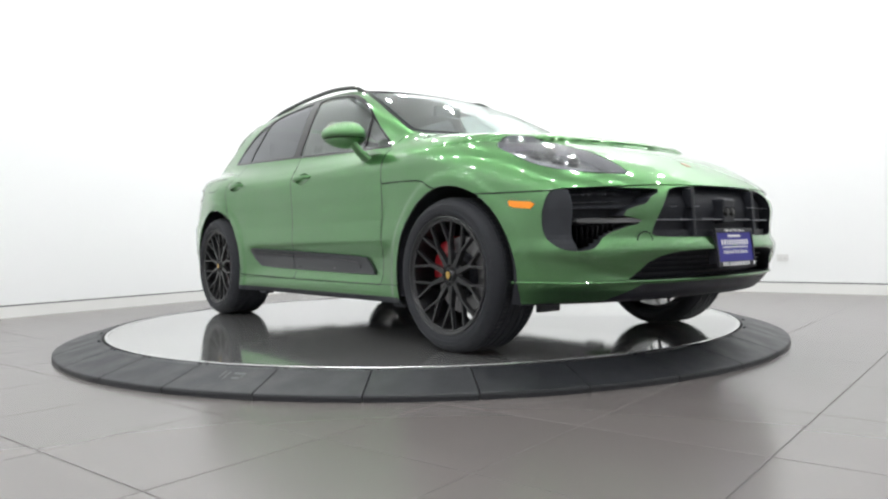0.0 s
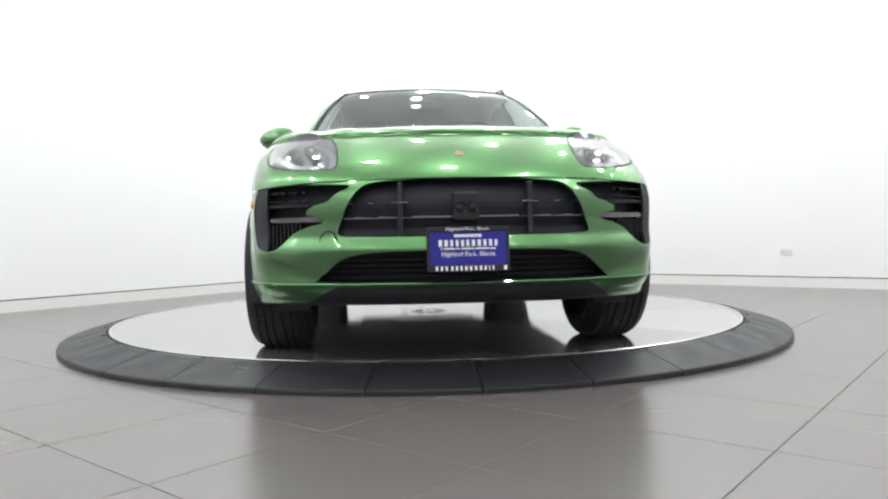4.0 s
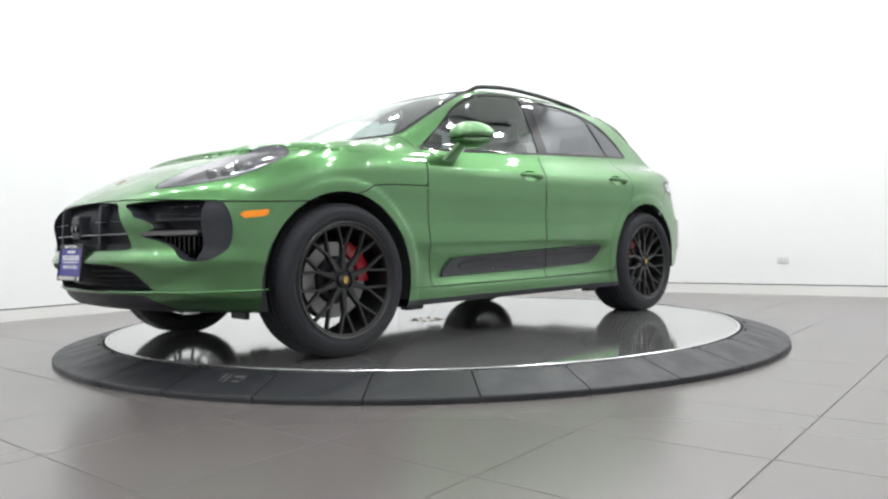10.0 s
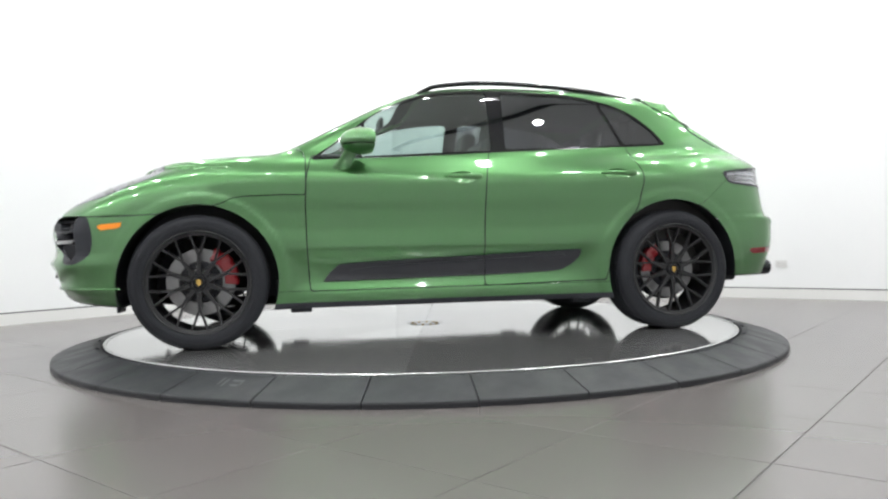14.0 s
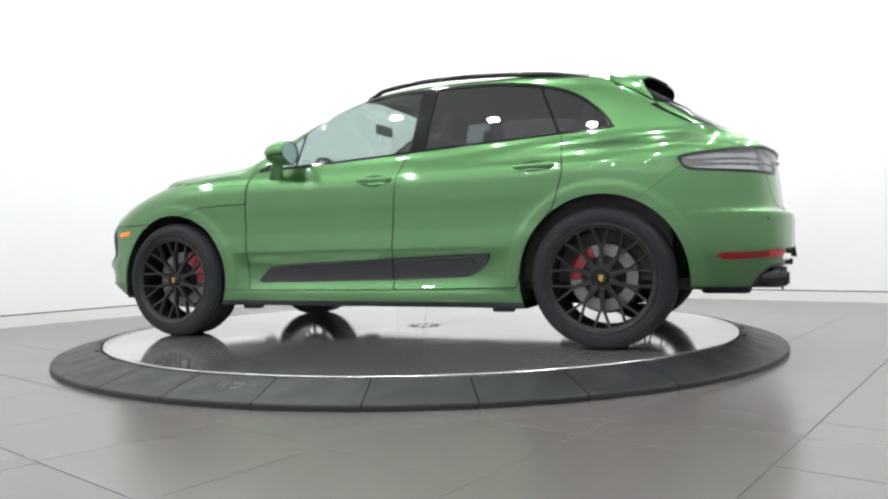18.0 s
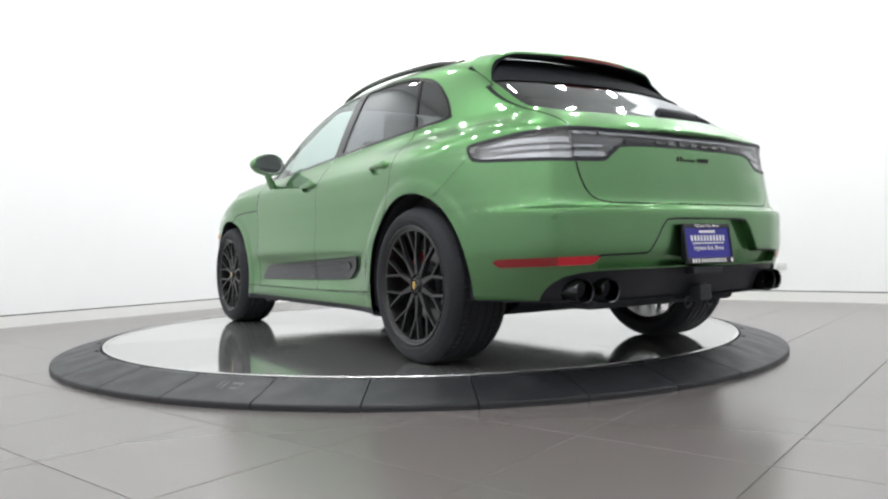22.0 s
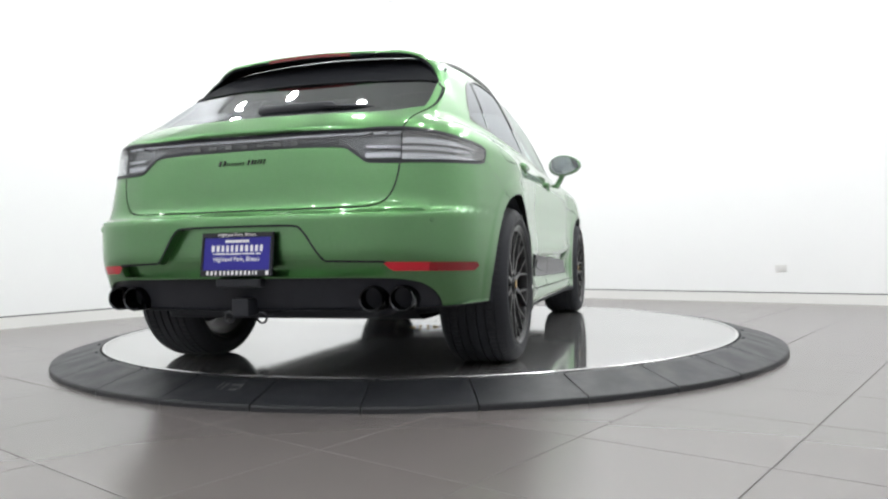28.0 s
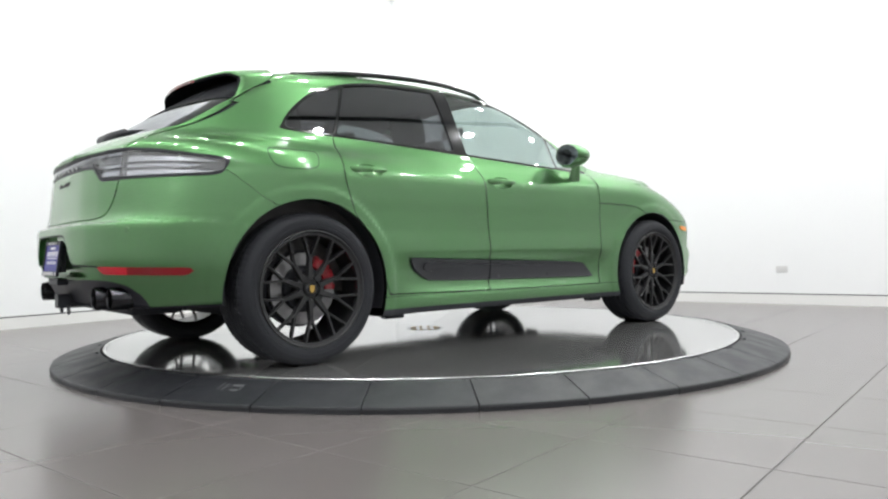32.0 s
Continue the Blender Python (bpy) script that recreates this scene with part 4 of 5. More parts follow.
lo = opening(low_intake, 0.10, "lower_intake", bumper_front, "black lower intake", True)
for z in (0.372, 0.395, 0.418, 0.441):
    reach = 0.56 - 0.9 * (z - 0.372)
    part("intake_bar", sweep([(float(NOSE_PLAN(abs(y)) + NOSE_RISE(z)) - 0.055, y, z) for y in np.linspace(-reach, reach, 17)], 0.0055, 6), BLACK, lo, smooth=True)
# thin lip round the bumper above the valance, from one wheel opening to the other
fan = np.radians(np.linspace(-76, 76, 77))
P = np.stack([1.55 + 0.9 * np.cos(fan), 0.9 * np.sin(fan), np.full(77, 0.3455)], 1)
aim = np.stack([np.cos(fan), np.sin(fan), 0 * fan], 1)
for _ in range(25):
    P -= aim * (body_field(P) / np.maximum((gradient(body_field, P) * aim).sum(1), 0.3))[:, None]
P = P[P[:, 0] > 1.80]
part("bumper_lip", sweep([tuple(p) for p in P], 0.0075, 8, 0.75), GREEN, bumper_front, "thin lip under the intake", smooth=True)
add_shell("front_valance", valance, BLACK, bumper_front, "black lower valance", both=True)
for s in (1, -1):
    m = (lambda sh: sh) if s > 0 else (lambda sh: sh.mirrored())
    side_in = opening(m(intake), 0.085, "side_intake", bumper_front, "black side intake", False)
    strip_of(m(intake), 0.594, 0.614, 0.004, 0.055, "intake_blade", SMOKE, side_in, "grey blade", False, *((-1, 0.785) if s > 0 else (-0.785, 2)))
    for z in (0.655, 0.680, 0.705):
        strip_of(m(intake), z, z + 0.012, 0.022, 0.05, "intake_slat", BLACK, side_in, "", False, *((0.61, 2) if s > 0 else (-2, -0.61)))
    plate, _ = m(intake).split(lambda V: 0.80 - np.abs(V[:, 1]))
    t3, w3 = rimmed(moved(plate, -0.004), 0.0, (-0.07, 0, 0))
    raw_mesh("intake_cheek", moved(plate, -0.004) + w3, UNDER, side_in, "flat black cheek")
    for k in range(9):
        y = 0.655 + k * 0.017
        x1 = float(NOSE_PLAN(y)) - 0.035
        part("intake_rib", box_bm(x1 - 0.03, x1, s * y - 0.003 if s > 0 else -y - 0.003, s * y + 0.003 if s > 0 else -y + 0.003, 0.492, 0.588), DARKCHROME, side_in)
    mk, _ = f_bumper.split(region("side", [(1.925, 0.690, 1), (1.785, 0.703, 1), (1.806, 0.672, 1), (1.915, 0.660, 1)], FLANKS))
    t3, w3 = rimmed(m(mk), 0.004)
    raw_mesh("side_marker", t3 + w3, AMBER, bumper_front, "amber side marker", smooth=False)
    # round cover of the towing eye on the car's right, sensor dots on both sides
    for (y, z) in ((0.70, 0.405),):
        o = part("park_sensor", lathe([(0.0001, 0.003), (0.008, 0.003), (0.010, 0.0), (0.011, -0.004)], 16, "x"), GREEN, bumper_front)
        o.location = (float(NOSE_PLAN(y) + NOSE_RISE(z)) + 0.001, s * y, z)
        o.rotation_euler.z = radians(38 * s)
o = part("towing_cover", lathe([(0.033, 0.0015), (0.0355, 0.0022), (0.0375, 0.0)], 32, "x"), GAP, bumper_front, "round towing eye cover")
o.location = (float(NOSE_PLAN(0.54) + NOSE_RISE(0.52)), -0.54, 0.520)
o.rotation_euler.z = radians(-22)

# --- rear openings ---
cup, wall = rimmed(plate_bay, 0.0, (0.042, 0, 0))
bay = raw_mesh("plate_bay", cup + wall, GREEN, bumper_rear, "sunken number plate bay", both=True)
add_shell("bay_joint", bay_joint, GAP, bumper_rear, "dark line painted as the shade round the plate bay", both=True, offset=0.0)
cup, wall = rimmed(diffuser, 0.0, (0.02, 0, 0))
diff = raw_mesh("diffuser", cup + wall, BLACK, bumper_rear, "black rear diffuser", both=True)
part("hitch_receiver", box_bm(-2.325, -2.15, -0.038, 0.038, 0.290, 0.360, 0.006), BLACK, diff, "square tow hitch receiver")
for y in (-0.075, 0.075):
    ring = [(-2.285, y + 0.021 * math.cos(a), 0.283 + 0.021 * math.sin(a)) for a in (2 * math.pi * k / 16 for k in range(17))]
    part("chain_loop", sweep(ring, 0.0045, 6, cap=False), BLACK, diff, "black safety chain loop")
part("hitch_cover", box_bm(-2.340, -2.29, -0.10, 0.10, 0.405, 0.440, 0.008), BLACK, diff)
for y in (0.541, 0.650, -0.541, -0.650):
    o = part("tailpipe", lathe([(0.041, 0.20), (0.041, -0.02), (0.0435, -0.034), (0.0485, -0.038), (0.051, -0.030), (0.051, 0.16)], 28, "x"), DARKCHROME, diff, "round black-chrome tailpipe", smooth=True)
    o.location = (-float(TAIL_PLAN(abs(y))) + 0.060, y, 0.356)
    o2 = part("pipe_end", lathe([(0.0001, 0.10), (0.0415, 0.10)], 24, "x"), GAP, o)

for s in (1, -1):
    o = part("park_sensor", lathe([(0.0001, -0.002), (0.010, -0.002), (0.0115, 0.0), (0.0115, 0.004)], 18, "x"), GREEN, bumper_rear)
    o.location = (-2.2015, s * 0.766, 0.657)
    o.rotation_euler.z = radians(-36 * s)

# --- rear spoiler with its red lamp ---
DARKRED = material("dark_red_lens", (0.16, 0.008, 0.010), 0.15, Coat_Weight=0.5)


def wing_skin(P):
    """The roof and its sides, carried on past the rear window."""
    x, y, z = P[:, 0], np.abs(P[:, 1]), P[:, 2]
    dz = np.clip(z - 1.08, -0.1, 1)
    cab = (y - (CABIN_PLAN(x) - 0.36 * dz - 0.20 * dz * dz)) / 1.07
    return smax(cab, z - (ROOF(x) - 0.085 * y * y), 0.13)


def wing_field(P):
    """A thin arched blade under that skin."""
    x, y, z = P[:, 0], np.abs(P[:, 1]), P[:, 2]
    outer = wing_skin(P)
    back = (-x - (1.705 - 0.40 * y * y + 0.9 * np.maximum(0, 1.44 - z))) / 1.1
    return smax(np.maximum(outer, -(outer + 0.026)), back, 0.010)


def spoiler():
    V, Q = surface(wing_field, (-1.80, -0.0135, 1.26), (-1.34, 0.72, 1.56), 0.009)
    wing = Shell(V, [tuple(q) for q in Q]).split(lambda V: -V[:, 1])[0]
    wing.V[:, 1] = np.where(np.abs(wing.V[:, 1]) < 2e-4, 0.0, wing.V[:, 1])
    wing = wing.split(lambda V: 0.0012 - body_field(V))[0]
    wing = wing.split(lambda V: np.maximum(V[:, 0] - HATCH_SEAM(V[:, 2]) + 0.005, 1.28 - V[:, 2]))[0]
    under, skin = wing.split(lambda V: wing_skin(V) + 0.011)

    def link(name, sh, mat, parent, label):
        sh = sh + sh.mirrored()
        V, F = sh.packed()
        N = gradient(wing_field, V)
        return mesh_object(name, V, F, mat, parent, label, normals=N / np.maximum(np.linalg.norm(N, axis=1), 1e-9)[:, None])
    sp = link("roof_spoiler", skin, GREEN, tailgate, "arched green roof spoiler")
    link("spoiler_underside", under, HOLLOW, sp, "black underside")
    # slim brake lamp in the trailing edge
    ys = np.linspace(-0.215, 0.215, 25)
    top = [(-(1.705 - 0.40 * y * y) - 0.002, y, float(ROOF(-1.70)) - 0.085 * y * y - 0.006) for y in ys]
    n = len(ys)
    lv = [(x + dx, y, z + dzz) for dx, dzz in ((0, 0), (0, -0.014), (0.02, 0), (0.02, -0.014)) for x, y, z in top]
    lf = [(i + p * n, i + 1 + p * n, i + 1 + q * n, i + q * n) for i in range(n - 1) for p, q in ((0, 1), (2, 0), (1, 3))]
    mesh_object("brake_lamp", lv, lf, DARKRED, sp, "slim red high brake lamp", smooth=False)
    hollow, _ = rear_glass.split(lambda V: 1.308 - V[:, 2])
    add_shell("spoiler_hollow", hollow, HOLLOW, sp, "black panel under the wing", both=True, offset=0.002)


spoiler()

# --- rear wiper ---
wb = bmesh.new()
rings = []
for x, y, z, h, d in ((-2.098, 0.028, 1.138, 0.020, 0.016), (-2.100, 0.015, 1.140, 0.029, 0.022), (-2.092, -0.14, 1.146, 0.025, 0.020), (-2.068, -0.29, 1.153, 0.018, 0.014), (-2.064, -0.305, 1.153, 0.012, 0.010)):
    rings.append([wb.verts.new((x + d * math.cos(a), y, z + h * math.sin(a))) for a in (radians(18 + 36 * k) for k in range(10))])
for p, q in zip(rings, rings[1:]):
    for i in range(10):
        wb.faces.new((p[i], p[(i + 1) % 10], q[(i + 1) % 10], q[i]))
wb.faces.new(rings[0])
wb.faces.new(rings[-1])
bmesh.ops.recalc_face_normals(wb, faces=wb.faces[:])
wp = part("rear_wiper", wb, BLACK, tailgate, "black rear wiper", smooth=True)
part("wiper_blade", sweep([(-2.085, -0.27, 1.150), (-2.055, -0.38, 1.146), (-2.015, -0.49, 1.139)], [0.009, 0.008, 0.005], 6), BLACK, wp)


# --- windscreen wipers, at rest along the foot of the screen ---
for y0, y1 in ((0.62, 0.02), (0.05, -0.56)):
    pts = []
    for k in range(7):
        y = y0 + (y1 - y0) * k / 6
        z = 1.128 + 0.020 * k / 6
        pts.append((1.085 - 2.0 * (z - 1.10) - 0.28 * y * y + 0.010, y, z - 0.008))
    wi = part("windscreen_wiper", sweep(pts, 0.006, 8), GAP, car, "black wiper at the foot of the windscreen", smooth=True)
    part("wiper_blade", sweep([(x + 0.004, y, z - 0.006) for x, y, z in pts], 0.004, 6), GAP, wi)
# --- roof rails ---
for s in (1, -1):
    pts = smooth_path([(0.12, 1.516), (0.08, 1.530), (0.02, 1.545), (-0.1, 1.562), (-0.3, 1.577), (-0.6, 1.572), (-0.95, 1.547), (-1.18, 1.515), (-1.29, 1.492)], 5, closed=False)
    ys = [0.545 - 0.05 * (max(0, abs(x + 0.5) - 0.45)) ** 2 * 1.5 for x, z in pts]
    probe = np.array([(x, y, z) for (x, z), y in zip(pts, ys)])
    for _ in range(12):
        g = gradient(body_field, probe)
        probe[:, 2] -= body_field(probe) / np.maximum(g[:, 2], 0.3)
    n = len(pts)
    lift = [min(1, k / 10, (n - 1 - k) / 7) for k in range(n)]
    pts = [(x, zs - 0.006 + max(0.0, z - zs + 0.006) * q) for (x, z), zs, q in zip(pts, probe[:, 2], lift)]
    part("roof_rail", sweep([(x, s * y, z) for (x, z), y in zip(pts, ys)], 0.0145, 10, 1.0), GLOSS, car, "gloss black roof rail", smooth=True)


# --- door mirrors ---
MX, MY, MZ = 0.525, 0.945, 1.142
MIRROR = material("mirror_silver", (0.55, 0.60, 0.62), 0.02, 1.0)


def mirror(s):
    """A long egg, open at the back where the glass sits, on a slanting arm."""
    bm = bmesh.new()
    bmesh.ops.create_uvsphere(bm, u_segments=40, v_segments=26, radius=1.0)
    for v in bm.verts:
        x, y, z = v.co
        sx = 0.120 if x > 0 else 0.10
        zz = z * (0.078 if z > 0 else 0.073) * (1 - 0.16 * y)
        xx = math.copysign(abs(x) ** (1.0 if x > 0 else 0.75), x) * sx - 0.03 * (y * 0.5 + 0.5)
        v.co = (MX + xx, s * (MY + y * 0.120), MZ + zz)

    def keep(b, co, no):
        bmesh.ops.bisect_plane(b, geom=b.verts[:] + b.edges[:] + b.faces[:], plane_co=co, plane_no=no, clear_outer=True)
        return b
    back, away = Vector((MX - 0.072, s * MY, MZ)), Vector((-1, s * -0.12, 0)).normalized()
    keep(bm, back, away)
    mid = Vector((MX, s * MY, MZ))
    inset = bm.copy()
    for v in inset.verts:
        v.co = mid + (v.co - mid) * 0.95
    upper = keep(bm.copy(), (0, 0, MZ - 0.020), (0, 0, -1))
    mo = part("door_mirror", upper, GREEN, doors["f", s], "green door mirror", smooth=True)
    lower = keep(bm, (0, 0, MZ - 0.026), (0, 0, 1))
    part("mirror_shell", lower, GREEN, mo, smooth=True)
    band = keep(keep(inset, (0, 0, MZ - 0.014), (0, 0, 1)), (0, 0, MZ - 0.032), (0, 0, -1))
    part("mirror_lip", band, GLOSS, mo, "dark line round the mirror", smooth=True)
    gl = lathe([(0.0001, 0.0), (0.93, 0.0), (1.0, 0.3), (1.06, 0.3)], 36, "x")
    for v in gl.verts:
        y, z = v.co.y * 0.098, v.co.z * 0.065 * (1 - 0.16 * v.co.y)
        v.co = back + Vector((0.007 - v.co.x * 0.008 - 0.12 * y, s * y, z + 0.003))
    part("mirror_glass", gl, MIRROR, mo, "mirror glass")
    # arm of flattened section from the door's shoulder up to the housing
    arm = bmesh.new()
    rings = []
    for x, y, z, a, b in ((0.625, 0.848, 0.985, 0.060, 0.026), (0.615, 0.872, 1.010, 0.050, 0.022), (0.590, 0.900, 1.050, 0.042, 0.020), (0.565, 0.925, 1.095, 0.040, 0.021)):
        rings.append([arm.verts.new((x + a * math.cos(w) + 0.2 * b * math.sin(w), s * (y + 0.8 * b * math.sin(w)), z - 0.5 * b * math.sin(w))) for w in (2 * math.pi * k / 16 for k in range(16))])
    for p, q in zip(rings, rings[1:]):
        for k in range(16):
            arm.faces.new((p[k], p[(k + 1) % 16], q[(k + 1) % 16], q[k]))
    arm.faces.new(rings[0])
    arm.faces.new(rings[-1])
    bmesh.ops.recalc_face_normals(arm, faces=arm.faces[:])
    part("mirror_arm", arm, GREEN, mo, smooth=True)


for s in (1, -1):
    mirror(s)


# --- door handles ---
def flank_at(x, z):
    """The body's side at these points: y for each x, z."""
    P = np.stack([np.broadcast_to(x, np.shape(z)) * 1.0, np.full(np.shape(z), 0.93), z], 1)
    for _ in range(20):
        P[:, 1] -= body_field(P) / gradient(body_field, P)[:, 1]
    return P[:, 1]


def handle(x, z, s, door):
    """A hollow in the door and a tapered pull in front of it, thickest towards the lock."""
    n, m = 28, 6
    ang = np.arange(n) * 2 * math.pi / n
    R = np.repeat(np.linspace(1.06, 0.12, m), n)
    A = np.tile(ang, m)
    px, pz = x + 0.004 + 0.088 * R * np.cos(A), z - 0.004 + 0.036 * R * np.sin(A)
    py = flank_at(px, pz) - 0.024 * np.clip(1 - R * R, 0, 1) ** 0.7 - 0.0005
    F = [(k * n + i, k * n + (i + 1) % n, (k + 1) * n + (i + 1) % n, (k + 1) * n + i) for k in range(m - 1) for i in range(n)]
    F.append(tuple((m - 1) * n + i for i in range(n)))
    mesh_object("handle_cup", np.stack([px, s * py, pz], 1), F if s < 0 else [f[::-1] for f in F], GREEN, door)
    y = float(flank_at(x, np.array([z]))[0])
    bm = bmesh.new()
    rings = []
    for dx, out, up, down in ((0.118, 0.001, 0.004, 0.003), (0.108, 0.008, 0.009, 0.008), (0.075, 0.019, 0.013, 0.012), (0.02, 0.025, 0.015, 0.014), (-0.05, 0.025, 0.016, 0.019), (-0.085, 0.021, 0.016, 0.022), (-0.108, 0.012, 0.012, 0.012), (-0.117, 0.001, 0.005, 0.004)):
        yo, yi = y + out, y + max(-0.004, out - 0.017)
        sect = [(yi, -down * 0.7), (yo - 0.006, -down), (yo, -down * 0.55), (yo + 0.001, 0.0), (yo - 0.001, up * 0.6), (yo - 0.007, up), (yi, up * 0.8)]
        rings.append([bm.verts.new((x + dx, s * a, z + 0.003 + b)) for a, b in sect])
    for p, q in zip(rings, rings[1:]):
        for i in range(len(p)):
            bm.faces.new((p[i], p[(i + 1) % len(p)], q[(i + 1) % len(p)], q[i]))
    bm.faces.new(rings[0])
    bm.faces.new(rings[-1])
    bmesh.ops.recalc_face_normals(bm, faces=bm.faces[:])
    part("door_handle", bm, GREEN, door, smooth=True)


for s in (1, -1):
    handle(*HANDLES["f"], s, doors["f", s])
    handle(*HANDLES["r"], s, doors["r", s])
# fuel flap joint on the right rear wing
FLAP = region("side", [(-1.335, 1.040, 1), (-1.36, 0.965), (-1.42, 0.945), (-1.53, 0.945), (-1.585, 0.965), (-1.60, 1.02), (-1.58, 1.045, 1)], FLANKS)
fl, _ = half.split(lambda V: np.maximum(FLAP(V) - 0.002, 0.6 - V[:, 1]))
_, fl = fl.split(lambda V: FLAP(V) + 0.002)
add_shell("fuel_flap_joint", fl.mirrored(), GAP, body, "fine joint of the fuel flap", offset=0.001)


# --- wheels ---
def wheel(front):
    """Tyre, ten forked spokes, hub, brake disc and caliper; axis along y, outer face at +y."""
    w = new("wheel")
    R, half_w = 0.3705, (0.1335 if front else 0.148)
    face = 0.0
    prof = [(0.280, face - 0.004), (0.286, face + 0.004), (0.296, face + 0.010), (0.308, face + 0.012), (0.310, face + 0.0100), (0.312, face + 0.012), (0.328, face + 0.011), (0.330, face + 0.0090), (0.332, face + 0.0098), (0.341, face + 0.005), (0.352, face - 0.005), (0.361, face - 0.018), (0.3675, face - 0.036)]
    d = 2 * half_w
    tread = []
    gy = [0.040, 0.075, 0.110] if front else [0.045, 0.085, 0.125]
    for g0 in gy + [d - g for g in gy[::-1]]:
        tread += [(R, face - g0 + 0.0045), (R - 0.008, face - g0 + 0.003), (R - 0.008, face - g0 - 0.003), (R, face - g0 - 0.0045)]
    inner = [(r, face - d - (a - face)) for r, a in prof[::-1]]
    tyre = lathe(prof + tread + inner, 384)
    # cross grooves in the shoulders of the tread
    for v in tyre.verts:
        r = math.hypot(v.co.x, v.co.z)
        k = round(math.atan2(v.co.z, v.co.x) / (2 * math.pi / 384))
        if r > 0.366 and k % 5 == 0 and (v.co.y > face - gy[1] or v.co.y < face - d + gy[1]):
            v.co.x, v.co.z = v.co.x * (r - 0.004) / r, v.co.z * (r - 0.004) / r
    part("tyre", tyre, TYRE, w, "black road tyre", smooth=True)
    part("rim", lathe([(0.280, face + 0.000), (0.2835, face + 0.006), (0.2790, face + 0.009), (0.2735, face + 0.006), (0.2700, face - 0.002), (0.2580, face - 0.006), (0.2550, face - 0.014), (0.2560, face - 0.05), (0.2530, face - 0.12), (0.2560, face - d + 0.03), (0.276, face - d + 0.008), (0.280, face - d)], 96), ALLOY, w, "gloss black alloy rim", smooth=True)
    # a forked spoke
    arm = bmesh.new()

    def bar(p0, p1, w0, w1, h):
        b = bmesh.new()
        a0, a1 = Vector((p0[0], 0, p0[1])), Vector((p1[0], 0, p1[1]))
        side = (a1 - a0).normalized().cross(Vector((0, 1, 0)))
        ring = []
        for pt, ww, y in ((a0, w0, p0[2]), (a1, w1, p1[2])):
            ring.append([b.verts.new(pt + side * ww * q + Vector((0, y + hh, 0))) for q, hh in ((-1, -h), (-0.75, 0), (0.75, 0), (1, -h))])
        p, q = ring
        for i in range(4):
            b.faces.new((p[i], p[(i + 1) % 4], q[(i + 1) % 4], q[i]))
        b.faces.new(p[::-1])
        b.faces.new(q)
        bmesh.ops.recalc_face_normals(b, faces=b.faces[:])
        return b
    hub_y, fork_y, rim_y = face - 0.024, face - 0.020, face - 0.004
    rf, ro = 0.153, 0.2610
    arm = join(arm, bar((0, 0.05, hub_y), (0, rf + 0.004, fork_y), 0.0180, 0.0092, 0.026))
    for q in (-1, 1):
        a = radians(9.3) * q
        arm = join(arm, bar((0.002 * q, rf - 0.004, fork_y), (ro * math.sin(a), ro * math.cos(a), rim_y), 0.0070, 0.0064, 0.022))
    me = bpy.data.meshes.new("spoke")
    arm.normal_update()
    arm.to_mesh(me)
    arm.free()
    me.materials.append(ALLOY)
    for k in range(10):
        o = new("spoke", me)
        o.parent = w
        o.rotation_euler.y = radians(36 * k)
    part("hub", lathe([(0.0001, face - 0.016), (0.030, face - 0.016), (0.034, face - 0.020), (0.038, face - 0.036), (0.058, face - 0.034), (0.072, face - 0.042), (0.078, face - 0.10), (0.0001, face - 0.10)], 40), ALLOY, w, smooth=True)
    cap = lathe([(0.0001, face - 0.0125), (0.024, face - 0.0125), (0.0275, face - 0.0165)], 28)
    part("centre_cap", cap, DARKCHROME, w, smooth=True)
    em = bmesh.new()
    shield = [(-0.013, 0.016), (0, 0.019), (0.013, 0.016), (0.013, -0.004), (0.008, -0.013), (0, -0.019), (-0.008, -0.013), (-0.013, -0.004)]
    a = [em.verts.new((x, face - 0.0105, z)) for x, z in shield]
    b = [em.verts.new((x, face - 0.014, z)) for x, z in shield]
    em.faces.new(a)
    for i in range(8):
        em.faces.new((a[i], a[(i + 1) % 8], b[(i + 1) % 8], b[i]))
    bmesh.ops.recalc_face_normals(em, faces=em.faces[:])
    part("emblem", em, GOLD, w, "gold shield")
    nut = lathe([(0.0001, face - 0.026), (0.009, face - 0.026), (0.011, face - 0.036)], 6)
    nme = bpy.data.meshes.new("wheel_bolt")
    nut.to_mesh(nme)
    nut.free()
    nme.materials.append(GAP)
    for k in range(5):
        a = radians(72 * k + 18)
        o = new("wheel_bolt", nme)
        o.parent = w
        o.location = (0.055 * math.sin(a), 0, 0.055 * math.cos(a))
    yd = face - 0.115
    part("brake_disc", lathe([(0.085, yd + 0.012), (0.184 if front else 0.176, yd + 0.012), (0.184 if front else 0.176, yd - 0.016), (0.085, yd - 0.016), (0.085, yd + 0.012)], 64), BRIGHT_STEEL, w, "bare steel brake disc", smooth=True)
    part("dust_shield", lathe([(0.0001, yd - 0.03), (0.190, yd - 0.03), (0.190, yd - 0.06), (0.0001, yd - 0.06)], 48), UNDER, w, "black shield behind the brake", smooth=True)
    part("disc_bell", lathe([(0.0001, yd + 0.03), (0.108, yd + 0.03), (0.116, yd + 0.014), (0.116, yd - 0.02)], 40), BLACK, w, smooth=True)
    return w


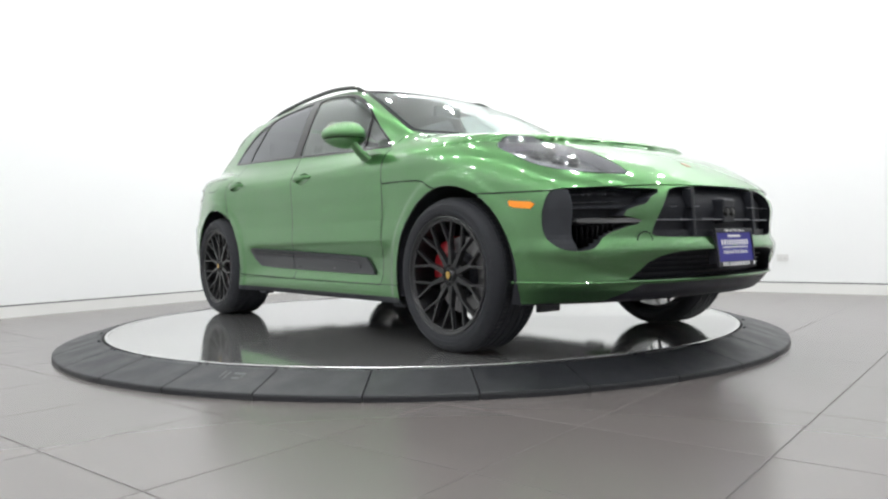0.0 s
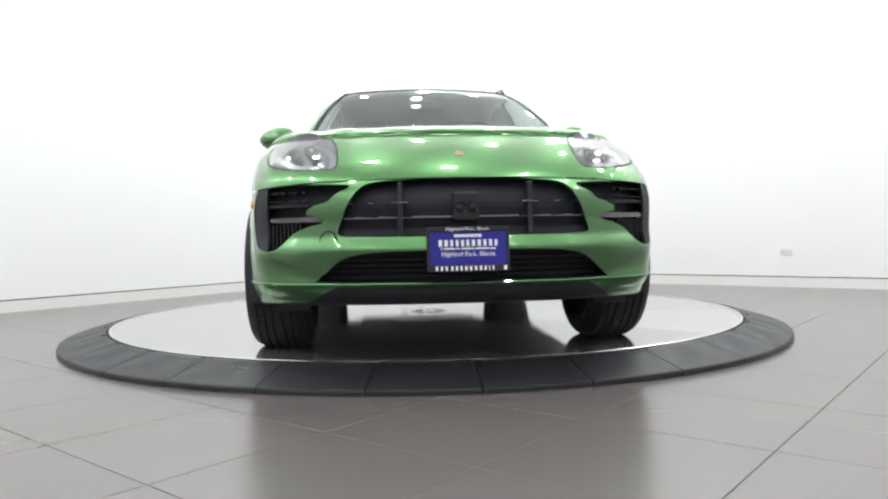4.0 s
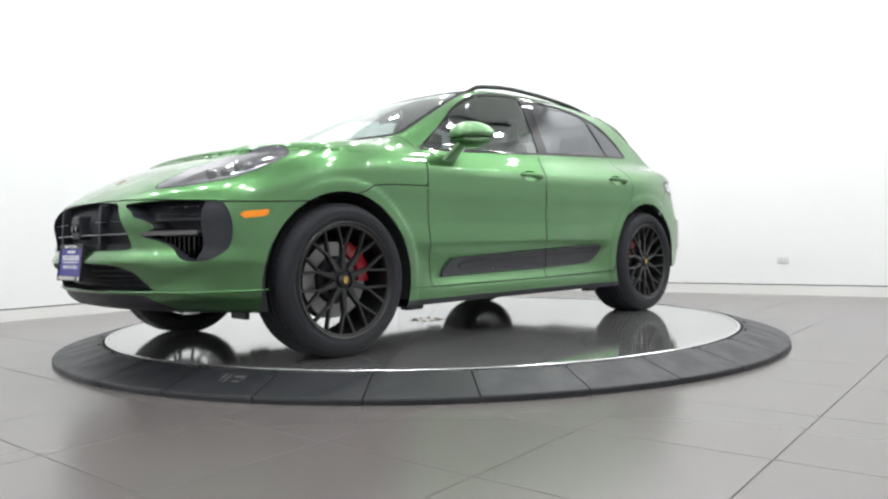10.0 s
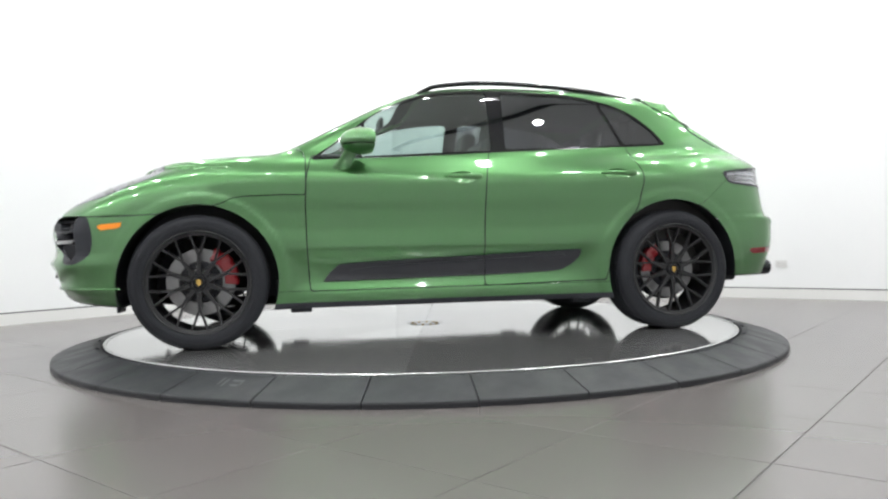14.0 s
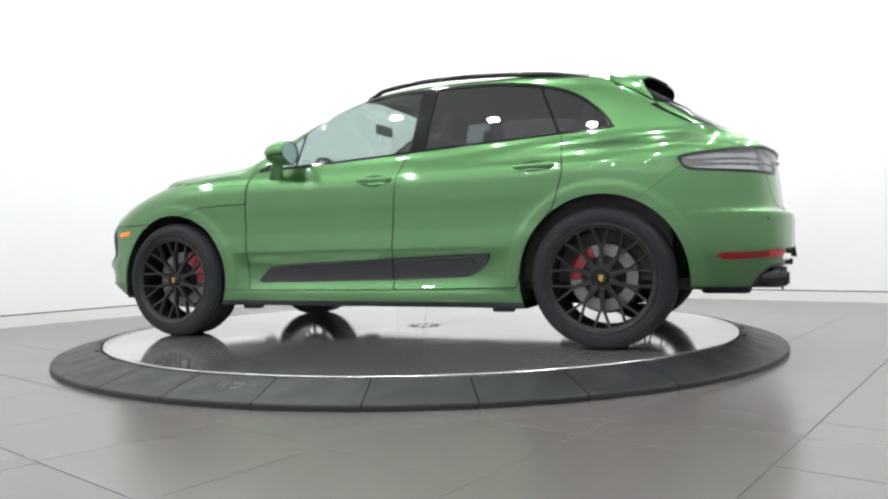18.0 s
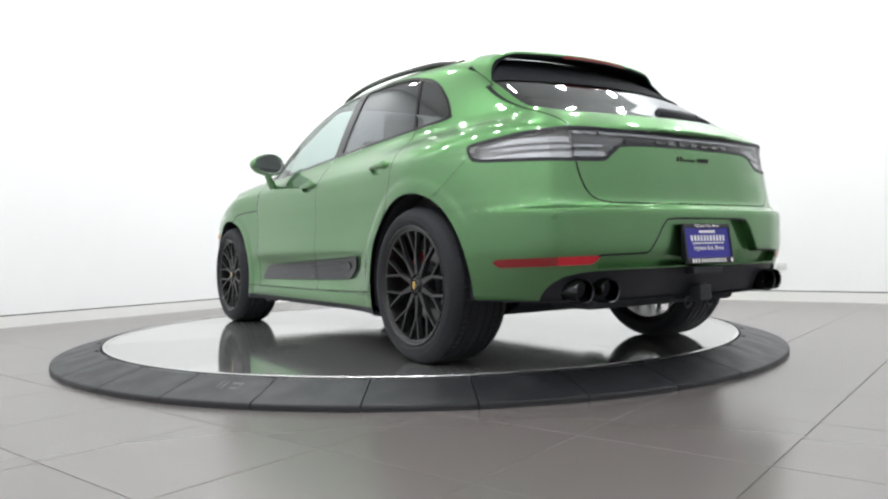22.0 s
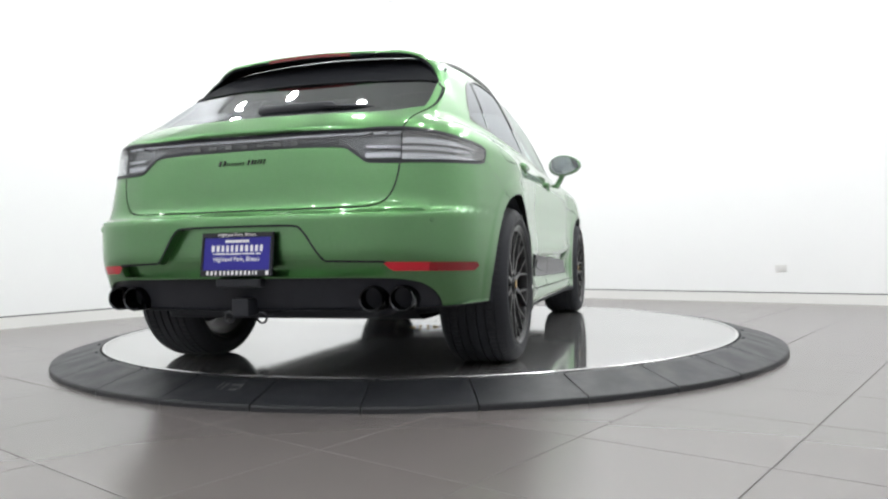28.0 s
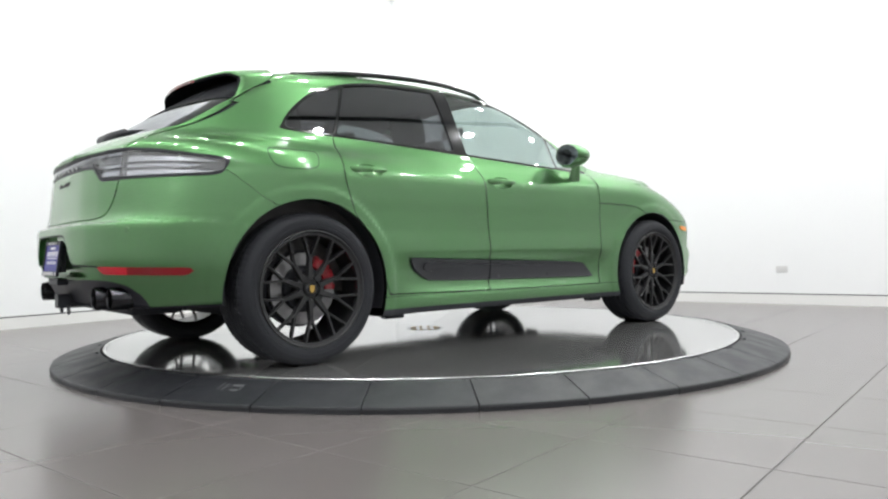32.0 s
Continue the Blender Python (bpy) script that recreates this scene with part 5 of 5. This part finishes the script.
def caliper(parent, x, y, s, ahead):
    """Six-piston caliper as a bent block over the disc's edge, with two raised pads."""
    bm = bmesh.new()
    r0, r1 = 0.128, 0.212
    span, n = radians(36), 19
    sect = [(r0, 0.030), (r0 + 0.008, 0.040), (r1 - 0.02, 0.042), (r1, 0.030), (r1, -0.04), (r0 + 0.01, -0.04)]
    rings = []
    for k in range(n):
        a = (k / (n - 1) - 0.5) * 2 * span
        sh = (1.0 - 0.12 * abs(k / (n - 1) - 0.5) * 2) * (0.86 if k % 6 == 3 else 1.0)
        rings.append([bm.verts.new(((r0 + (r - r0) * sh) * math.cos(a), yy, (r0 + (r - r0) * sh) * math.sin(a))) for r, yy in sect])
    for p, q in zip(rings, rings[1:]):
        for i in range(len(sect)):
            bm.faces.new((p[i], p[(i + 1) % len(sect)], q[(i + 1) % len(sect)], q[i]))
    bm.faces.new(rings[0])
    bm.faces.new(rings[-1][::-1])
    bmesh.ops.recalc_face_normals(bm, faces=bm.faces[:])
    for v in bm.verts:
        v.co.y *= s
    o = part("brake_caliper", bm, RED, parent, "red brake caliper", smooth=True)
    o.location = (x, y, HUB_Z)
    # leans so that its upper end stands towards the car's middle height
    o.rotation_euler.y = radians(-32 if ahead else 180 + 31)
    if ahead:
        o.scale = (0.85, 1, 0.85)
    return o


W_F, W_R = wheel(True), wheel(False)
for k, (w, x, yy) in enumerate(((W_F, XF, 0.944), (W_R, XR, 0.944))):
    w.parent = car
    w.location = (x, yy, HUB_Z)
    w2 = copy_thing(w, pose(x, -yy, HUB_Z, 0, 0, 180))
    w2.parent = car
    for s in (1, -1):
        caliper(car, x, s * (yy - 0.124), s, x < 0)

# wheel housings
for x, r in ((XF, 0.440), (XR, 0.446)):
    for s in (1, -1):
        bm = bmesh.new()
        rows = []
        for k in range(33):
            a = radians(-16) + radians(212 if x > 0 else 203) * k / 32
            rows.append([bm.verts.new((x + rr * math.cos(a), s * yv, HUB_Z + rr * math.sin(a))) for rr, yv in ((r - 0.012, 0.915), (r, 0.88), (r, 0.56), (0.30, 0.54), (0.01, 0.535))])
        for p, q in zip(rows, rows[1:]):
            for i in range(4):
                bm.faces.new((p[i], p[i + 1], q[i + 1], q[i]))
        part("wheel_housing", bm, UNDER, car, "black wheel housing liner", smooth=True)
    part("axle", sweep([(x, -0.80, HUB_Z - 0.02), (x, 0, HUB_Z - 0.04), (x, 0.80, HUB_Z - 0.02)], 0.035, 10), UNDER, car)
    for s in (1, -1):
        part("suspension_arm", sweep([(x + 0.06, s * 0.80, HUB_Z - 0.10), (x - 0.05, s * 0.35, 0.245)], 0.028, 8), UNDER, car)


# air deflectors ahead of the front wheels, jacking pads under the sills, silencer under the tail
for s in (1, -1):
    part("air_deflector", box_bm(1.835, 1.855, s * 0.72 - 0.07, s * 0.72 + 0.07, 0.208, 0.262, 0.006), BLACK, car, "black deflector ahead of the wheel")
    for x in (0.86, -0.84):
        part("jacking_pad", box_bm(x - 0.06, x + 0.06, s * 0.80 - 0.03, s * 0.80 + 0.03, 0.178, 0.212, 0.008), UNDER, car)
part("silencer", box_bm(-2.12, -1.86, -0.50, 0.50, 0.262, 0.345, 0.035, 3), UNDER, car, "grey exhaust silencer", smooth=True)


# --- number plates: dealer's inserts in black frames ---
def text_mesh(name, body_text, size, mat, parent, loc, rot, width=None):
    cu = bpy.data.curves.new(name, "FONT")
    cu.body, cu.size, cu.align_x, cu.align_y, cu.extrude = body_text, size, "CENTER", "CENTER", 0.0004
    tmp = bpy.data.objects.new("tmp", cu)
    scene.collection.objects.link(tmp)
    bpy.context.view_layer.update()
    me = bpy.data.meshes.new_from_object(tmp.evaluated_get(bpy.context.evaluated_depsgraph_get()))
    bpy.data.objects.remove(tmp)
    if width:
        xs = [v.co.x for v in me.vertices]
        k = width / max(1e-6, max(xs) - min(xs))
        for v in me.vertices:
            v.co.x *= k
    me.materials.clear()
    me.materials.append(mat)
    o = new(name, me)
    o.parent = parent
    o.location, o.rotation_euler = loc, rot
    return o


def letters(bm, y, z, h, widths, gap, t=0.0012):
    """Upright bars in place of a maker's lettering; built in the plate's plane (x right, y up)."""
    total = sum(widths) + gap * (len(widths) - 1)
    x = y - total / 2
    for w in widths:
        if w > 0:
            bm = box_bm(x, x + w, z - h / 2, z + h / 2, 0, t, bm=bm)
        x += w + gap
    return bm


def plate(parent, loc, tilt, turn, front):
    """Plate in its own plane: x to the right as read, y up, z out."""
    p = new("number_plate")
    p.parent = parent
    p.location = loc
    p.rotation_euler = Euler((radians(90 + tilt), 0, radians(turn)))
    tagged(p, "blue dealer plate in a black frame")
    part("backing", box_bm(-0.152, 0.152, -0.076, 0.076, -0.003, 0.003, 0.002), BLUE, p, "blue plate with white print")
    fr = None
    for x0, x1, y0, y1 in ((-0.160, 0.160, 0.0665, 0.085), (-0.160, 0.160, -0.088, -0.064), (-0.160, -0.1485, -0.064, 0.0665), (0.1485, 0.160, -0.064, 0.0665)):
        fr = box_bm(x0, x1, y0, y1, -0.006, 0.008, 0.002, 1, bm=fr)
    part("plate_frame", fr, BLACK, p, "black plastic frame")
    bm = letters(None, 0, 0.0505, 0.011, [0.013] * 7, 0.0025)
    for v in bm.verts:
        v.co.z += 0.0032
    part("print_bar", bm, WHITE, p)
    bm = letters(None, 0, 0.022, 0.025, [0.0125, 0.0125, 0.0105, -0.010, 0.0105, 0.0105, 0.0105, 0.0125, 0.0125, 0.0115, 0.0115, 0.0105], 0.0102)
    for v in bm.verts:
        v.co.z += 0.0032
    part("print_bar", bm, WHITE, p)
    bm = letters(None, 0, 0.0005, 0.0055, [0.006, 0.045, 0.012, 0.05, 0.055, 0.02], 0.005)
    for v in bm.verts:
        v.co.z += 0.0032
    part("print_bar", bm, WHITE, p)
    text_mesh("place_name", "Highland Park, Illinois", 0.026, WHITE, p, (0, -0.021, 0.0036), (0, 0, 0), 0.205)
    text_mesh("place_name", "Highland Park, Illinois", 0.018, WHITE, p, (0, 0.0755, 0.0088), (0, 0, 0), 0.168)
    bm = letters(None, -0.015, -0.076, 0.0165, [0.009, 0.009, 0.008, -0.006, 0.008, 0.008, 0.008, 0.009, 0.009, 0.009, 0.009, 0.008, 0.004, 0.006], 0.0098)
    for v in bm.verts:
        v.co.z += 0.0084
    part("print_bar", bm, WHITE, p)
    bm = letters(None, 0.142, -0.076, 0.016, [0.012], 0.0)
    for v in bm.verts:
        v.co.z += 0.0084
    part("print_bar", bm, WHITE, p)
    return p


plate(bumper_front, (2.332, 0, 0.479), -7, 90, True)
part("plate_bracket", box_bm(2.29, 2.325, -0.15, 0.15, 0.405, 0.555, 0.004), BLACK, bumper_front)
plate(bumper_rear, (-2.338, 0, 0.538), -8, -90, False)
part("plate_bracket", box_bm(-2.328, -2.305, -0.14, 0.14, 0.47, 0.60, 0.004), BLACK, bumper_rear)

# maker's letters in the light strip and the model badge, as plain bars
for k, w in enumerate((0.036, 0.040, 0.036, 0.034, 0.036, 0.036, 0.032)):
    y = 0.222 - k * 0.074
    x = -float(TAIL_PLAN(abs(y)) + TAIL_RISE(0.972))
    part("badge_bar", box_bm(x - 0.004, x + 0.006, y - w / 2, y + w / 2, 0.9620, 0.9770, 0.002, 1), SMOKE, tailgate, "grey raised bar on the light strip")
y = 0.118
for w, h in ((0.034, 0.020), (0.017, 0.011), (0.017, 0.011), (0.017, 0.011), (0.017, 0.011), (0, 0), (0.026, 0.019), (0.022, 0.019), (0.022, 0.019)):
    for k in (0.0, 0.62) if w else ():
        y0 = y - k * w
        x = -float(TAIL_PLAN(abs(y0)) + TAIL_RISE(0.902))
        bm = box_bm(x - 0.003, x + 0.003, y0 - 0.30 * w, y0, 0.895, 0.895 + h, 0.001, 1)
        for v in bm.verts:
            v.co.y -= 0.3 * (v.co.z - 0.895)
        part("badge_bar", bm, GLOSS, tailgate, "black model badge bar")
    y -= w + 0.004 if w else 0.012

# shield on the bonnet
em = bmesh.new()
pts = [(-0.018, 0.022), (0, 0.027), (0.018, 0.022), (0.018, -0.005), (0.011, -0.020), (0, -0.027), (-0.011, -0.020), (-0.018, -0.005)]
a = [em.verts.new((x, y, 0.0025)) for x, y in pts]
b = [em.verts.new((x, y, -0.003)) for x, y in pts]
em.faces.new(a[::-1])
for i in range(8):
    em.faces.new((a[i], a[(i + 1) % 8], b[(i + 1) % 8], b[i]))
EMBLEM = material("emblem_enamel", (0.30, 0.17, 0.09), 0.45, 0.3)
o = part("bonnet_emblem", em, EMBLEM, car, "small gold shield")
spot = np.array([[2.085, 0.0, 0.9]])
for _ in range(20):
    spot[:, 2] -= body_field(spot) / gradient(body_field, spot)[:, 2]
o.location = (2.085, 0, float(spot[0, 2]) - 0.0005)
o.rotation_euler = (Matrix.Rotation(radians(28), 3, "Y") @ Matrix.Rotation(radians(-90), 3, "Z")).to_euler()


# --- cabin ---
def seat(x, y, rear=False):
    st = new("seat")
    st.parent = car
    st.location = (x, y, 0.0)
    w = 0.25
    part("cushion", box_bm(-0.25, 0.27, -w, w, 0.52, 0.68, 0.06, 3), LEATHER, st, smooth=True)
    bk = box_bm(-0.07, 0.07, -w, w, 0.0, 0.62, 0.055, 3)
    bmesh.ops.rotate(bk, verts=bk.verts[:], cent=(0, 0, 0), matrix=Matrix.Rotation(radians(-18), 3, "Y"))
    bmesh.ops.translate(bk, verts=bk.verts[:], vec=(-0.22, 0, 0.62))
    part("backrest", bk, LEATHER, st, smooth=True)
    hd = box_bm(-0.05, 0.05, -0.13, 0.13, 0, 0.19, 0.045, 3)
    bmesh.ops.rotate(hd, verts=hd.verts[:], cent=(0, 0, 0), matrix=Matrix.Rotation(radians(-12), 3, "Y"))
    bmesh.ops.translate(hd, verts=hd.verts[:], vec=(-0.43, 0, 1.20 if not rear else 1.17))
    part("headrest", hd, LEATHER, st, smooth=True)
    for yy in (-0.05, 0.05):
        part("headrest_post", sweep([(-0.40, yy, 1.12), (-0.44, yy, 1.25)], 0.007, 6), CHROME, st)
    tagged(st, "black leather seat with headrest")


for y in (0.38, -0.38):
    seat(0.05, y)
for y in (0.40, 0.0, -0.40):
    seat(-0.82, y, True)
part("cabin_floor", box_bm(-1.9, 1.0, -0.76, 0.76, 0.30, 0.36, 0.01), UNDER, car)
for s in (1, -1):
    part("door_lining", box_bm(-1.75, 0.95, s * 0.775 - 0.02, s * 0.775 + 0.02, 0.34, 1.055, 0.015), LEATHER, car, "black inner door lining")
db = box_bm(0.62, 1.02, -0.74, 0.74, 0.72, 1.085, 0.05, 3)
part("dashboard", db, LEATHER, car, "black dashboard", smooth=True)
part("binnacle", box_bm(0.56, 0.80, 0.22, 0.54, 1.03, 1.125, 0.035, 3), LEATHER, car, smooth=True)
sw = bmesh.new()
ringv = []
for k in range(40):
    a = 2 * math.pi * k / 40
    ringv.append((0.185 * math.cos(a), 0.185 * math.sin(a)))
tor = []
for cy, cz in ringv:
    row = []
    for j in range(8):
        b = 2 * math.pi * j / 8
        rr = 1 + 0.017 * math.cos(b) / 0.185
        row.append(sw.verts.new((0.017 * math.sin(b), cy * rr, cz * rr)))
    tor.append(row)
for i in range(40):
    for j in range(8):
        sw.faces.new((tor[i][j], tor[(i + 1) % 40][j], tor[(i + 1) % 40][(j + 1) % 8], tor[i][(j + 1) % 8]))
sw = box_bm(-0.012, 0.012, -0.18, 0.18, -0.03, 0.03, 0.01, 2, bm=sw)
so = part("steering_wheel", sw, LEATHER, car, "black steering wheel", smooth=True)
so.location = (0.50, 0.38, 1.0)
so.rotation_euler.y = radians(22)
part("rear_shelf", box_bm(-1.98, -1.25, -0.70, 0.70, 1.00, 1.04, 0.01), LEATHER, car)
part("cabin_mirror", box_bm(0.28, 0.31, -0.11, 0.11, 1.36, 1.43, 0.012, 2), BLACK, car, "inside mirror")
lin, _ = half.split(lambda V: np.maximum(1.47 - V[:, 2], V[:, 0] - 0.1))
raw_mesh("headliner", moved(lin, -0.03), LEATHER, car, "dark headliner", both=True, smooth=True)
for s in (1, -1):
    pil, _ = dlo.split(lambda V: np.abs(V[:, 0] + 0.345) - 0.07)
    raw_mesh("pillar_lining", moved(pil if s > 0 else pil.mirrored(), -0.02), LEATHER, car)

# --- wall outlet ---
def outlet():
    p = Vector((3.80, 2.405 - (3.80 - 3.874) * math.tan(radians(38.4)), 0.37))
    so = new("wall_outlet")
    so.matrix_world = Matrix.Translation(p) @ Matrix.Rotation(radians(-38.4 - 90), 4, "Z")
    part("cover", box_bm(0.0, 0.006, -0.058, 0.058, -0.036, 0.036, 0.003), SOCKET, so)
    for y in (-0.026, 0.026):
        part("receptacle", box_bm(0.006, 0.009, y - 0.017, y + 0.017, -0.014, 0.014, 0.003), SOCKET, so)
        for q in (-0.006, 0.006):
            part("slot", box_bm(0.009, 0.0095, y + q - 0.001, y + q + 0.001, -0.002, 0.006), GAP, so)
    tagged(so, "small white double outlet on the wall near the floor", "outlet")


outlet()


def motions():
    rows = [(t, pose(0, 0, DISC_Z, 0, 0, a)) for t, a in TURNS]
    walk(turning_deck, rows)
    off = Vector((-0.0075, -0.0030, 0))
    walk(car, [(t, m @ Matrix.Translation(off)) for t, m in rows])


build_floor()
motions()
